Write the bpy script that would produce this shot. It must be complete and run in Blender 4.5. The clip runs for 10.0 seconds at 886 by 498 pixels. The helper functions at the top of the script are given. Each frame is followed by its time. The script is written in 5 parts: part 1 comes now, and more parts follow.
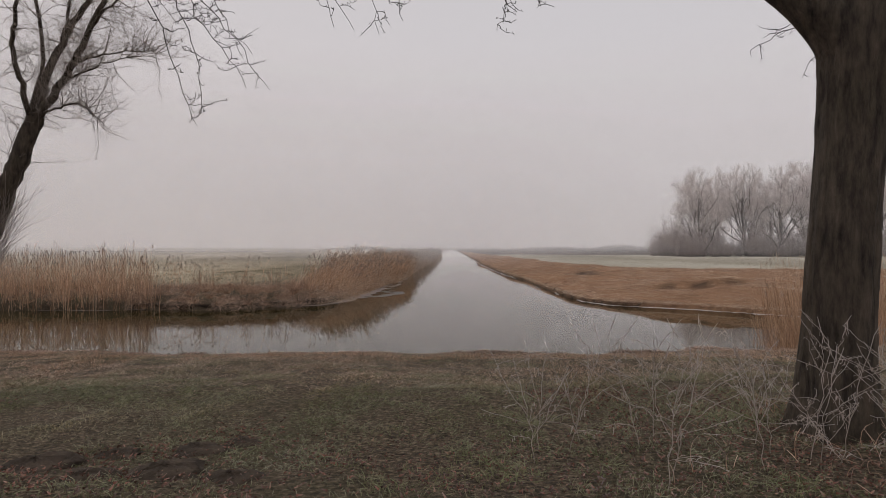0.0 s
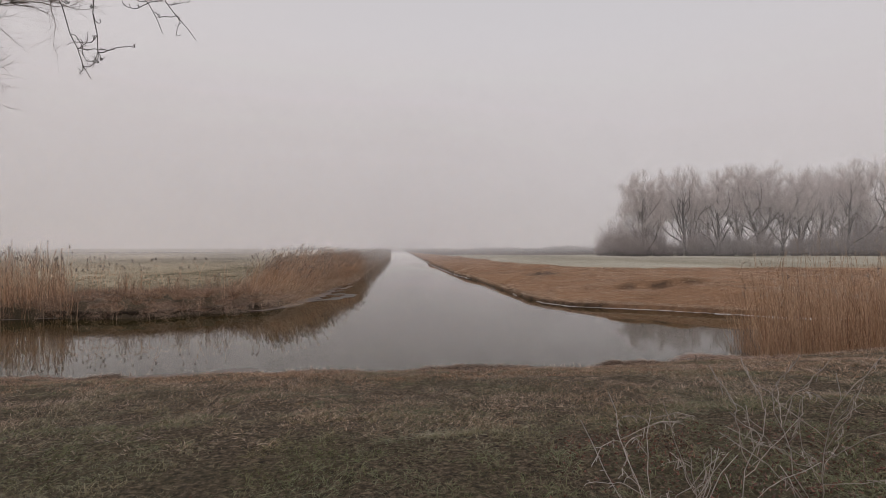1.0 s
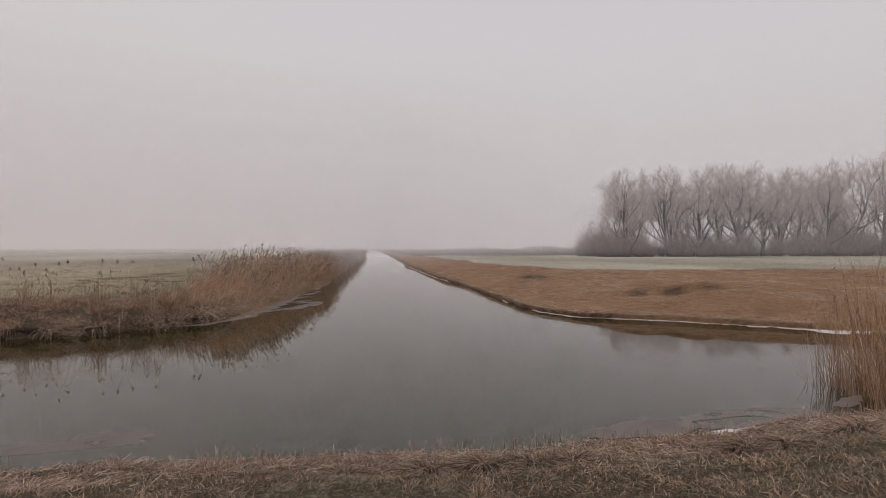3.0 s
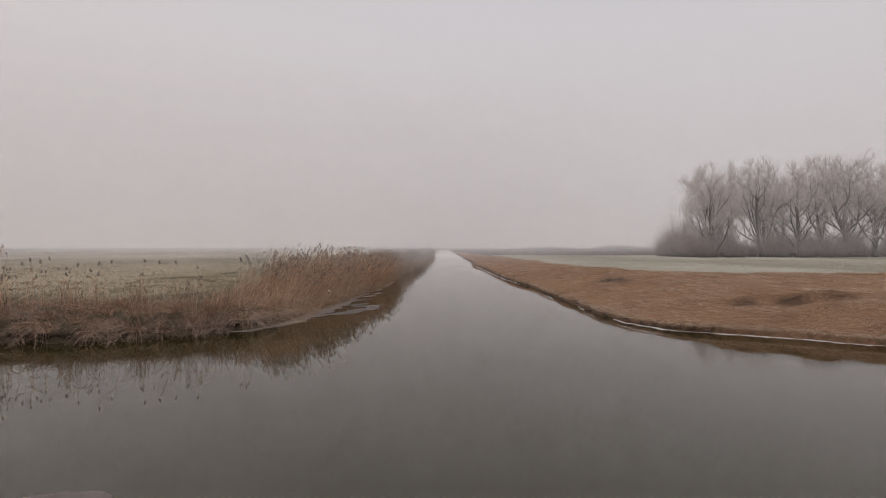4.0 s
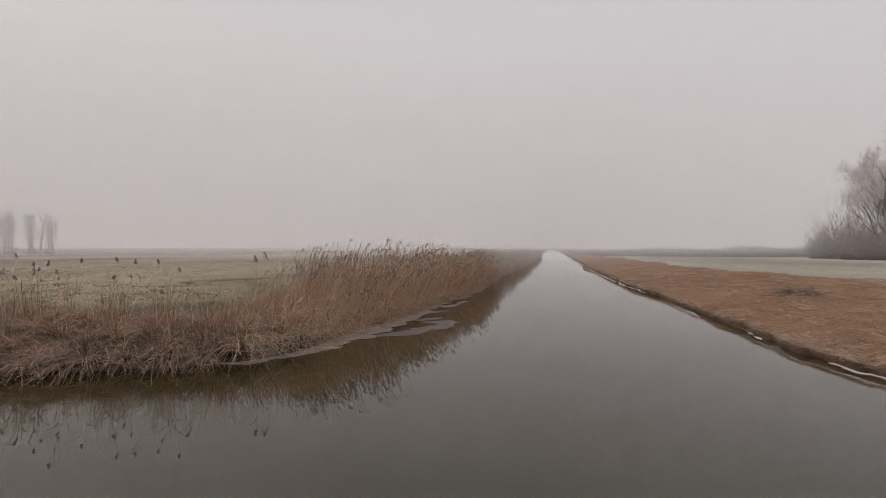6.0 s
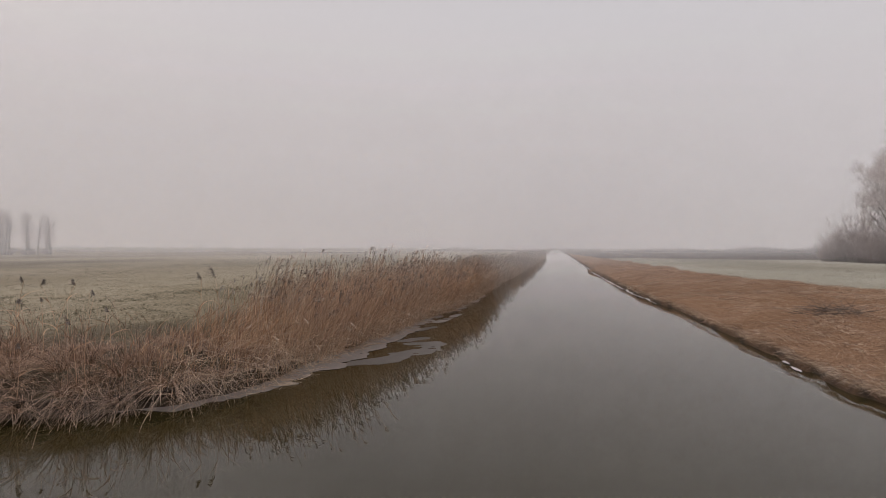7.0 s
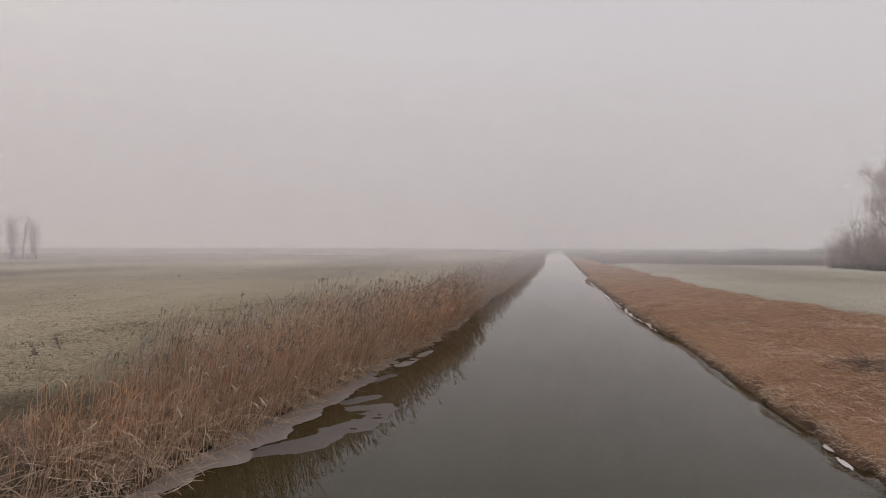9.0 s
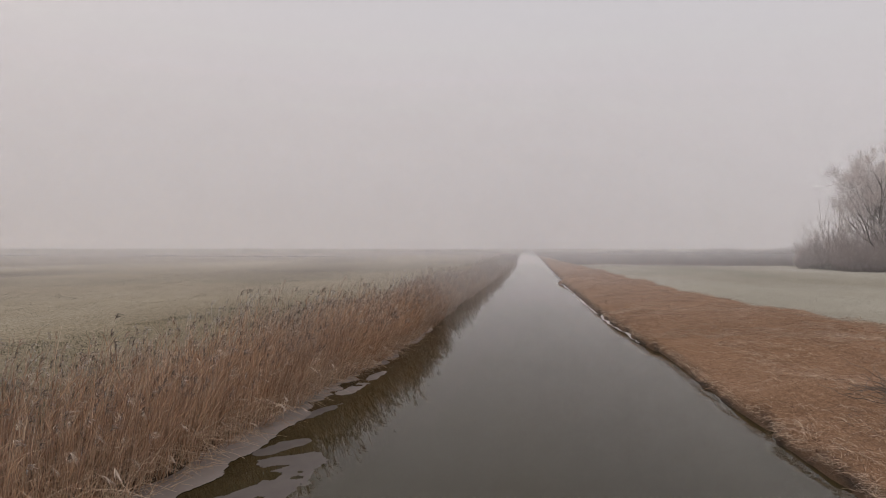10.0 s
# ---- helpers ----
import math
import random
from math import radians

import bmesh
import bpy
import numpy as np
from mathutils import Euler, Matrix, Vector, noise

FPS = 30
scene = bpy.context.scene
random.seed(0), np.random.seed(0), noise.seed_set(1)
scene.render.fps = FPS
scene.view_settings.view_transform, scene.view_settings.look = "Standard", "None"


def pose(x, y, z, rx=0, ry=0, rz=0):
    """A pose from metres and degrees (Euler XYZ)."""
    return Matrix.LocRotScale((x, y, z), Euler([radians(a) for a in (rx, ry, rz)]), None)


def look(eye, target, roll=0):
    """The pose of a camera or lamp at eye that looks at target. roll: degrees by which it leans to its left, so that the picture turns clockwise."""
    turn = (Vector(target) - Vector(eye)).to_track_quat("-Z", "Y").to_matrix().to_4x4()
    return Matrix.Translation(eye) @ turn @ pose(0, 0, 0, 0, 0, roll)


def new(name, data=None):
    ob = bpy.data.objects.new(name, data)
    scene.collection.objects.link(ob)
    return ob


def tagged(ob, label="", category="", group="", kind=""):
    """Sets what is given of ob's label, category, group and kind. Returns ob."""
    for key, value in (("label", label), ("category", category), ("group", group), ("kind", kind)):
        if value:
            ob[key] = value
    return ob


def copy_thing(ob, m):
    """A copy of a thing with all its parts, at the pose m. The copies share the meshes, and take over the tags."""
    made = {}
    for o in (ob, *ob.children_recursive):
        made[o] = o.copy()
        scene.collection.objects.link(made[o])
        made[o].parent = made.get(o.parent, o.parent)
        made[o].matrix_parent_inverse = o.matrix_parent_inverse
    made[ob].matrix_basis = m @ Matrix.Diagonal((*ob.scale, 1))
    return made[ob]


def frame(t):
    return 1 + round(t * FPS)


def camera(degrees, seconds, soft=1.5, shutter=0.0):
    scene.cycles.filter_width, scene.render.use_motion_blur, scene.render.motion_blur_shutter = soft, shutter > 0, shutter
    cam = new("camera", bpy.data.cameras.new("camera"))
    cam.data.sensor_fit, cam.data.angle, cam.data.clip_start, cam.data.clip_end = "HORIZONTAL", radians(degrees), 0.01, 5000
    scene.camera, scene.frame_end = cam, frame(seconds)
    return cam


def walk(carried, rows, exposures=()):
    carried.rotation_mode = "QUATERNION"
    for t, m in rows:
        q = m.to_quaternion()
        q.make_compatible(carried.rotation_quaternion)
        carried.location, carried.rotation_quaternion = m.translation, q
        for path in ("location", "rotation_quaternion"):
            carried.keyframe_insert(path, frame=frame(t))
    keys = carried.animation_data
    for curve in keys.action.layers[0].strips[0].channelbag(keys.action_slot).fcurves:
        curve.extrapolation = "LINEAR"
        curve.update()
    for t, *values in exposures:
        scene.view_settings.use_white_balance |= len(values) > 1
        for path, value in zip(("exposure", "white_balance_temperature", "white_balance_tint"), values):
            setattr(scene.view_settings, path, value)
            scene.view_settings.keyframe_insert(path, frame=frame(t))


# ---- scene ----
cam = camera(79.5, 10.0, 0.75)
METRES, EYE, TILT, LEAN, TURN = 20.0, 1.5, -0.18, 0.0, 0.0
ROWS = [
    (0.0, 0.0, 0.0, 0.0, 0.0, 0.0, -0.0),
    (0.5, -0.0081, 0.0296, -0.0011, -2.07, 0.03, 0.04),
    (1.0, -0.0141, 0.0624, -0.0015, -5.56, 0.05, 0.11),
    (1.5, -0.0174, 0.0984, -0.0021, -7.77, 0.08, 0.16),
    (2.0, -0.0174, 0.1383, -0.0029, -8.9, 0.08, 0.14),
    (3.5, 0.0028, 0.2789, -0.0005, -6.35, 0.11, 0.11),
    (4.0, 0.0127, 0.3331, 0.0001, -0.66, 0.02, 0.01),
    (4.5, 0.024, 0.3911, -0.0017, 5.49, -0.03, -0.06),
    (5.0, 0.0307, 0.4554, -0.0075, 9.04, -0.04, -0.06),
    (6.5, 0.0276, 0.6781, -0.0007, 11.02, 0.1, -0.18),
    (7.0, 0.0335, 0.7147, 0.0104, 11.32, 0.07, -0.24),
    (7.5, 0.0419, 0.7418, 0.0222, 11.58, 0.09, -0.22),
    (8.0, 0.0489, 0.7737, 0.0365, 11.73, 0.06, -0.23),
    (8.5, 0.0546, 0.8105, 0.0483, 11.87, 0.03, -0.22),
    (9.0, 0.0579, 0.858, 0.055, 11.35, 0.05, -0.19),
    (9.5, 0.0599, 0.9146, 0.0584, 9.42, 0.09, -0.12),
    (10.0, 0.0597, 0.9806, 0.0603, 8.46, 0.1, -0.09),
]
walk(cam, [(t, pose(0, 0, EYE, TILT, LEAN, TURN) @ pose(METRES * x, METRES * y, METRES * z, 90 + pitch, roll, yaw)) for t, x, y, z, yaw, pitch, roll in ROWS])

# ---- light: thick freezing fog, a bright veil overhead, no visible sun ----
world = bpy.data.worlds.new("foggy_sky")
scene.world = world
world.use_nodes = True
wn, wl = world.node_tree.nodes, world.node_tree.links
wn.clear()
w_out = wn.new("ShaderNodeOutputWorld")
w_bg = wn.new("ShaderNodeBackground")
w_sky = wn.new("ShaderNodeTexSky")
w_sky.sky_type, w_sky.sun_disc = "NISHITA", False
w_sky.sun_elevation, w_sky.sun_rotation = radians(24), radians(-60)
w_dim = wn.new("ShaderNodeVectorMath")
w_dim.operation = "SCALE"
w_dim.inputs["Scale"].default_value = 0.1
w_co = wn.new("ShaderNodeTexCoord")
w_xyz = wn.new("ShaderNodeSeparateXYZ")
w_ramp = wn.new("ShaderNodeValToRGB")
for p in (0.14, 0.5):
    w_ramp.color_ramp.elements.new(p)
for i, c in enumerate(((0.60, 0.553, 0.548), (0.648, 0.607, 0.617), (0.60, 0.578, 0.60), (1.015, 1.0, 1.012))):
    w_ramp.color_ramp.elements[i].color = (*c, 1)
w_ramp.color_ramp.interpolation = "EASE"
w_mix = wn.new("ShaderNodeMix")
w_mix.data_type = "RGBA"
w_mix.inputs["Factor"].default_value = 0.97
wl.new(w_sky.outputs["Color"], w_dim.inputs[0])
wl.new(w_co.outputs["Generated"], w_xyz.inputs["Vector"])
wl.new(w_xyz.outputs["Z"], w_ramp.inputs["Fac"])
wl.new(w_dim.outputs["Vector"], w_mix.inputs["A"])
wl.new(w_ramp.outputs["Color"], w_mix.inputs["B"])
w_warm = wn.new("ShaderNodeMapRange")
w_warm.interpolation_type = "SMOOTHSTEP"
for key, v in (("From Min", -0.75), ("From Max", 0.45), ("To Min", 1.0), ("To Max", 0.0)):
    w_warm.inputs[key].default_value = v
w_tint = wn.new("ShaderNodeMix")
w_tint.data_type, w_tint.blend_type = "RGBA", "MULTIPLY"
w_tint.inputs["B"].default_value = (1.02, 0.995, 0.975, 1)
wl.new(w_xyz.outputs["X"], w_warm.inputs["Value"])
wl.new(w_warm.outputs["Result"], w_tint.inputs["Factor"])
wl.new(w_mix.outputs["Result"], w_tint.inputs["A"])
wl.new(w_tint.outputs["Result"], w_bg.inputs["Color"])
wl.new(w_bg.outputs["Background"], w_out.inputs["Surface"])

sun = new("sun", bpy.data.lights.new("sun", "SUN"))
sun.data.energy, sun.data.angle, sun.data.color = 0.3, radians(40), (1.0, 0.94, 0.88)
sun.matrix_world = look((-18, 24, 40), (0, 12, 0))


# ---- materials ----
def nodes_of(name, rough=0.8):
    m = bpy.data.materials.new(name)
    m.use_nodes = True
    n, l = m.node_tree.nodes, m.node_tree.links
    b = n["Principled BSDF"]
    b.inputs["Roughness"].default_value = rough
    b.inputs["Specular IOR Level"].default_value = 0.25
    return m, n, l, b


def ramp(n, stops):
    r = n.new("ShaderNodeValToRGB")
    els = r.color_ramp.elements
    while len(els) < len(stops):
        els.new(0.5)
    for e, (p, c) in zip(els, stops):
        e.position, e.color = p, (*c, 1)
    return r


def noise_tex(n, l, scale, detail=5.0, rough=0.6, stretch=None, coords="Object"):
    t = n.new("ShaderNodeTexNoise")
    t.inputs["Scale"].default_value, t.inputs["Detail"].default_value, t.inputs["Roughness"].default_value = scale, detail, rough
    co = n.new("ShaderNodeTexCoord")
    if stretch:
        mp = n.new("ShaderNodeMapping")
        mp.inputs["Scale"].default_value = stretch
        l.new(co.outputs[coords], mp.inputs["Vector"])
        l.new(mp.outputs["Vector"], t.inputs["Vector"])
    else:
        l.new(co.outputs[coords], t.inputs["Vector"])
    return t


def mix(n, l, fac, a, b):
    m = n.new("ShaderNodeMix")
    m.data_type = "RGBA"
    for key, v in (("Factor", fac), ("A", a), ("B", b)):
        if isinstance(v, (int, float)):
            m.inputs[key].default_value = v
        elif isinstance(v, tuple):
            m.inputs[key].default_value = (*v, 1)
        else:
            l.new(v, m.inputs[key])
    return m.outputs["Result"]


def maths(n, l, op, a, b=0.0, clamp=False):
    m = n.new("ShaderNodeMath")
    m.operation, m.use_clamp = op, clamp
    for i, v in ((0, a), (1, b)):
        if isinstance(v, (int, float)):
            m.inputs[i].default_value = v
        else:
            l.new(v, m.inputs[i])
    return m.outputs[0]


def bump(n, l, b, height, strength, dist):
    bp = n.new("ShaderNodeBump")
    bp.inputs["Strength"].default_value, bp.inputs["Distance"].default_value = strength, dist
    l.new(height, bp.inputs["Height"])
    l.new(bp.outputs["Normal"], b.inputs["Normal"])


def blade_material(name, stops, frost=0.5, patch=0.35, rough=0.75, frost_colour=(0.62, 0.60, 0.585), green=None, green_from=0.36):
    """Dry blades: a colour for each one, with rime towards the tips in patches."""
    m, n, l, b = nodes_of(name, rough)
    g = n.new("ShaderNodeNewGeometry")
    r = ramp(n, stops)
    l.new(g.outputs["Random Per Island"], r.inputs["Fac"])
    a = n.new("ShaderNodeAttribute")
    a.attribute_name = "tip"
    nz = noise_tex(n, l, patch, 3.0)
    k = maths(n, l, "MULTIPLY", a.outputs["Fac"], maths(n, l, "MULTIPLY", maths(n, l, "SUBTRACT", nz.outputs["Fac"], 0.3, True), 2.4 * frost, True), True)
    big = noise_tex(n, l, 0.22, 4.0)
    tone = mix(n, l, maths(n, l, "MULTIPLY", maths(n, l, "SUBTRACT", big.outputs["Fac"], 0.42, True), 1.6, True), r.outputs["Color"], tuple(0.6 * (stops[0][1][i] + stops[-1][1][i]) * 0.75 for i in range(3)))
    if green:
        gz = noise_tex(n, l, 0.45, 4.0, 0.6)
        gk = maths(n, l, "MULTIPLY", maths(n, l, "SUBTRACT", gz.outputs["Fac"], green_from, True), 6.0, True)
        tone = mix(n, l, maths(n, l, "MULTIPLY", gk, maths(n, l, "ADD", g.outputs["Random Per Island"], 0.35, True)), tone, green)
    l.new(mix(n, l, k, tone, frost_colour), b.inputs["Base Color"])
    return m


def bark_material(name, dark, light, frost=0.0, scale=9.0, bumpy=0.6):
    m, n, l, b = nodes_of(name, 0.9)
    t = noise_tex(n, l, scale, 8.0, 0.65, (1, 1, 0.22))
    t2 = noise_tex(n, l, 1.3, 4.0)
    r = ramp(n, ((0.3, dark), (0.7, light)))
    l.new(t.outputs["Fac"], r.inputs["Fac"])
    moss = mix(n, l, maths(n, l, "MULTIPLY", maths(n, l, "SUBTRACT", t2.outputs["Fac"], 0.5, True), 1.5, True), r.outputs["Color"], (0.045, 0.043, 0.022))
    if frost:
        t3 = noise_tex(n, l, 2.5, 4.0)
        moss = mix(n, l, maths(n, l, "MULTIPLY", t3.outputs["Fac"], frost, True), moss, (0.55, 0.53, 0.53))
    l.new(moss, b.inputs["Base Color"])
    bump(n, l, b, t.outputs["Fac"], bumpy, 0.03)
    return m


def twig_material(name, dark, pale, frost):
    """Twigs: bare wood near the limbs, rime out at the tips."""
    m, n, l, b = nodes_of(name, 0.85)
    g = n.new("ShaderNodeNewGeometry")
    a = n.new("ShaderNodeAttribute")
    a.attribute_name = "tip"
    k = maths(n, l, "MULTIPLY", maths(n, l, "ADD", a.outputs["Fac"], maths(n, l, "MULTIPLY", g.outputs["Random Per Island"], 0.5)), frost, True)
    l.new(mix(n, l, k, dark, pale), b.inputs["Base Color"])
    return m


M_MEADOW = blade_material("meadow_blades", ((0.0, (0.045, 0.035, 0.02)), (0.2, (0.15, 0.105, 0.06)), (0.45, (0.33, 0.24, 0.145)), (0.65, (0.54, 0.41, 0.28)), (0.8, (0.24, 0.165, 0.10)), (1.0, (0.12, 0.115, 0.055))), 0.42, 1.1, frost_colour=(0.54, 0.52, 0.45), green=(0.15, 0.16, 0.068), green_from=0.33)
M_TUSSOCK = blade_material("dark_tussock_blades", ((0.0, (0.05, 0.03, 0.02)), (0.6, (0.20, 0.125, 0.083)), (1.0, (0.44, 0.30, 0.21))), 0.3, 0.5)
M_DRY = blade_material("dry_meadow_blades", ((0.0, (0.05, 0.03, 0.02)), (0.2, (0.26, 0.165, 0.11)), (0.45, (0.52, 0.36, 0.25)), (0.65, (0.76, 0.58, 0.45)), (0.8, (0.36, 0.225, 0.145)), (1.0, (0.17, 0.125, 0.07))), 0.3, 0.5, green=(0.22, 0.215, 0.11), green_from=0.54)
M_FROSTED = blade_material("frosted_tuft_blades", ((0.0, (0.03, 0.019, 0.012)), (0.25, (0.16, 0.095, 0.058)), (0.5, (0.36, 0.235, 0.145)), (0.75, (0.56, 0.41, 0.29)), (1.0, (0.12, 0.085, 0.045))), 0.4, 0.8, green=(0.16, 0.15, 0.07), green_from=0.48)
M_BROWN_TURF = blade_material("brown_bank_turf", ((0.0, (0.10, 0.05, 0.03)), (0.3, (0.30, 0.165, 0.095)), (0.6, (0.48, 0.29, 0.175)), (0.85, (0.68, 0.47, 0.32)), (1.0, (0.24, 0.13, 0.075))), 0.3, 0.6)
M_BANK = blade_material("bank_blades", ((0.0, (0.10, 0.045, 0.024)), (0.25, (0.33, 0.172, 0.094)), (0.5, (0.53, 0.34, 0.215)), (0.75, (0.80, 0.59, 0.42)), (0.9, (0.38, 0.21, 0.12)), (1.0, (0.14, 0.067, 0.037))), 0.35, 0.3)
M_TUFT = blade_material("straw_tufts", ((0.0, (0.08, 0.038, 0.022)), (0.35, (0.34, 0.19, 0.108)), (0.65, (0.76, 0.54, 0.37)), (1.0, (0.88, 0.71, 0.54))), 0.35, 0.4)
M_SEDGE = blade_material("sedge_blades", ((0.0, (0.06, 0.03, 0.018)), (0.3, (0.21, 0.115, 0.07)), (0.6, (0.42, 0.255, 0.158)), (1.0, (0.72, 0.51, 0.37))), 0.3, 0.5)
M_REED = blade_material("reed_blades", ((0.0, (0.16, 0.07, 0.035)), (0.25, (0.40, 0.225, 0.127)), (0.6, (0.65, 0.415, 0.26)), (0.9, (0.86, 0.61, 0.41)), (1.0, (0.90, 0.72, 0.53))), 0.4, 0.3)
M_STRAND = blade_material("pale_reed_stems", ((0.0, (0.36, 0.235, 0.145)), (0.5, (0.60, 0.43, 0.29)), (1.0, (0.80, 0.63, 0.47))), 0.3, 0.5)
M_REED_RUST = blade_material("rust_reed_blades", ((0.0, (0.16, 0.078, 0.042)), (0.4, (0.42, 0.245, 0.14)), (1.0, (0.74, 0.52, 0.35))), 0.3, 0.3)
M_PLUME = blade_material("plume_fluff", ((0.0, (0.12, 0.095, 0.08)), (1.0, (0.27, 0.22, 0.19))), 0.3, 0.6)
M_PALE_PLUME = blade_material("pale_plume_fluff", ((0.0, (0.40, 0.30, 0.225)), (1.0, (0.64, 0.51, 0.405))), 0.3, 0.6)
M_RIME_PLUME = blade_material("rimed_plume_fluff", ((0.0, (0.33, 0.285, 0.245)), (1.0, (0.58, 0.52, 0.46))), 0.7, 0.6)
# rime for the back of the bed, painted haze for the far reeds
M_REED_RIME_HAZE = blade_material("rimed_hazy_reed_blades", ((0.0, (0.36, 0.245, 0.18)), (0.5, (0.64, 0.475, 0.36)), (1.0, (0.86, 0.73, 0.61))), 0.9, 0.3)
M_STUBBLE = blade_material("stubble_blades", ((0.0, (0.05, 0.045, 0.022)), (0.35, (0.17, 0.145, 0.08)), (0.6, (0.38, 0.32, 0.22)), (1.0, (0.10, 0.095, 0.045))), 0.55, 0.4, frost_colour=(0.60, 0.58, 0.52), green=(0.15, 0.132, 0.07), green_from=0.48)
M_LITTER = blade_material("cut_reed_litter", ((0.0, (0.14, 0.075, 0.048)), (0.4, (0.34, 0.205, 0.14)), (0.8, (0.52, 0.36, 0.27)), (1.0, (0.62, 0.48, 0.38))), 0.45, 0.5)
M_WEED = blade_material("rimed_stem", ((0.0, (0.24, 0.19, 0.155)), (1.0, (0.42, 0.355, 0.31))), 0.9, 1.5)
M_BARK = bark_material("dark_bark", (0.012, 0.010, 0.008), (0.125, 0.098, 0.075), 0.0, 20.0, 1.0)
M_TWIG_DARK = twig_material("dark_twigs", (0.03, 0.024, 0.02), (0.10, 0.085, 0.075), 0.5)
M_TWIG_WILLOW = twig_material("willow_twigs", (0.11, 0.088, 0.075), (0.38, 0.325, 0.29), 0.9)
# far trees and shrubs: distance haze is painted into the rimed colours
M_BARK_FAR = bark_material("rimed_hazy_bark", (0.085, 0.07, 0.062), (0.17, 0.145, 0.13), 0.2, 2.0, 0.2)
M_TWIG_FAR = twig_material("rimed_hazy_twigs", (0.42, 0.365, 0.345), (0.86, 0.795, 0.78), 1.1)
M_SHRUB_FAR = twig_material("rimed_hazy_shrub_twigs", (0.17, 0.135, 0.127), (0.50, 0.445, 0.43), 0.85)


def ground_material():
    m, n, l, b = nodes_of("soil_and_turf", 0.95)

    def zone(name):
        a = n.new("ShaderNodeAttribute")
        a.attribute_name = name
        return a.outputs["Fac"]
    fine = noise_tex(n, l, 9.0, 8.0, 0.7)
    soil = noise_tex(n, l, 34.0, 6.0, 0.7)
    mid = noise_tex(n, l, 0.9, 5.0, 0.6)
    wide = noise_tex(n, l, 0.05, 3.0, 0.5, (1, 0.35, 1))
    r = ramp(n, ((0.36, (0.022, 0.016, 0.010)), (0.5, (0.085, 0.062, 0.04)), (0.66, (0.24, 0.18, 0.12))))
    l.new(soil.outputs["Fac"], r.inputs["Fac"])
    green = mix(n, l, maths(n, l, "MULTIPLY", maths(n, l, "SUBTRACT", mid.outputs["Fac"], 0.45, True), 2.5, True), r.outputs["Color"], (0.075, 0.07, 0.034))
    rl = ramp(n, ((0.40, (0.10, 0.078, 0.045)), (0.51, (0.29, 0.235, 0.156)), (0.64, (0.50, 0.43, 0.325))))
    l.new(maths(n, l, "ADD", maths(n, l, "MULTIPLY", fine.outputs["Fac"], 0.55), maths(n, l, "MULTIPLY", wide.outputs["Fac"], 0.45)), rl.inputs["Fac"])
    rr = ramp(n, ((0.34, (0.19, 0.17, 0.12)), (0.52, (0.40, 0.365, 0.295)), (0.7, (0.58, 0.54, 0.47))))
    l.new(maths(n, l, "ADD", maths(n, l, "MULTIPLY", fine.outputs["Fac"], 0.4), maths(n, l, "MULTIPLY", wide.outputs["Fac"], 0.6)), rr.inputs["Fac"])
    rb = ramp(n, ((0.32, (0.10, 0.05, 0.03)), (0.5, (0.30, 0.172, 0.10)), (0.66, (0.50, 0.32, 0.205))))
    l.new(maths(n, l, "ADD", maths(n, l, "MULTIPLY", fine.outputs["Fac"], 0.4), maths(n, l, "MULTIPLY", soil.outputs["Fac"], 0.6)), rb.inputs["Fac"])
    rp = ramp(n, ((0.3, (0.05, 0.038, 0.032)), (0.8, (0.10, 0.077, 0.067))))
    l.new(mid.outputs["Fac"], rp.inputs["Fac"])
    c = mix(n, l, zone("left_field"), green, rl.outputs["Color"])
    c = mix(n, l, zone("right_field"), c, rr.outputs["Color"])
    c = mix(n, l, zone("ploughed"), c, rp.outputs["Color"])
    patchy = mix(n, l, maths(n, l, "MULTIPLY", maths(n, l, "SUBTRACT", mid.outputs["Fac"], 0.5, True), 2.0, True), rb.outputs["Color"], (0.11, 0.06, 0.035))
    c = mix(n, l, zone("brown_bank"), c, patchy)
    c = mix(n, l, zone("mud_and_lip"), c, (0.036, 0.026, 0.019))
    l.new(c, b.inputs["Base Color"])
    bump(n, l, b, maths(n, l, "ADD", fine.outputs["Fac"], mid.outputs["Fac"]), 1.0, 0.09)
    return m


def water_material():
    m, n, l, b = nodes_of("still_canal_water", 0.012)
    b.inputs["Base Color"].default_value = (0.034, 0.028, 0.019, 1)
    b.inputs["IOR"].default_value = 1.39
    b.inputs["Specular IOR Level"].default_value = 0.5
    t = noise_tex(n, l, 0.5, 3.0, 0.5)
    r = ramp(n, ((0.3, (0.030, 0.0228, 0.0078)), (0.7, (0.037, 0.0285, 0.0105))))
    l.new(t.outputs["Fac"], r.inputs["Fac"])
    l.new(r.outputs["Color"], b.inputs["Base Color"])
    w = noise_tex(n, l, 3.0, 2.0, 0.5, (1.0, 2.2, 1))
    bump(n, l, b, w.outputs["Fac"], 0.03, 0.012)
    return m


def ice_material(name, colour, rough, see=0.0):
    m, n, l, b = nodes_of(name, rough)
    t = noise_tex(n, l, 3.0, 6.0, 0.65)
    r = ramp(n, ((0.3, tuple(0.75 * c for c in colour)), (0.7, colour)))
    l.new(t.outputs["Fac"], r.inputs["Fac"])
    l.new(r.outputs["Color"], b.inputs["Base Color"])
    b.inputs["IOR"].default_value = 1.31
    b.inputs["Specular IOR Level"].default_value = 0.5
    b.inputs["Alpha"].default_value = 1 - see
    bump(n, l, b, t.outputs["Fac"], 0.15, 0.01)
    return m


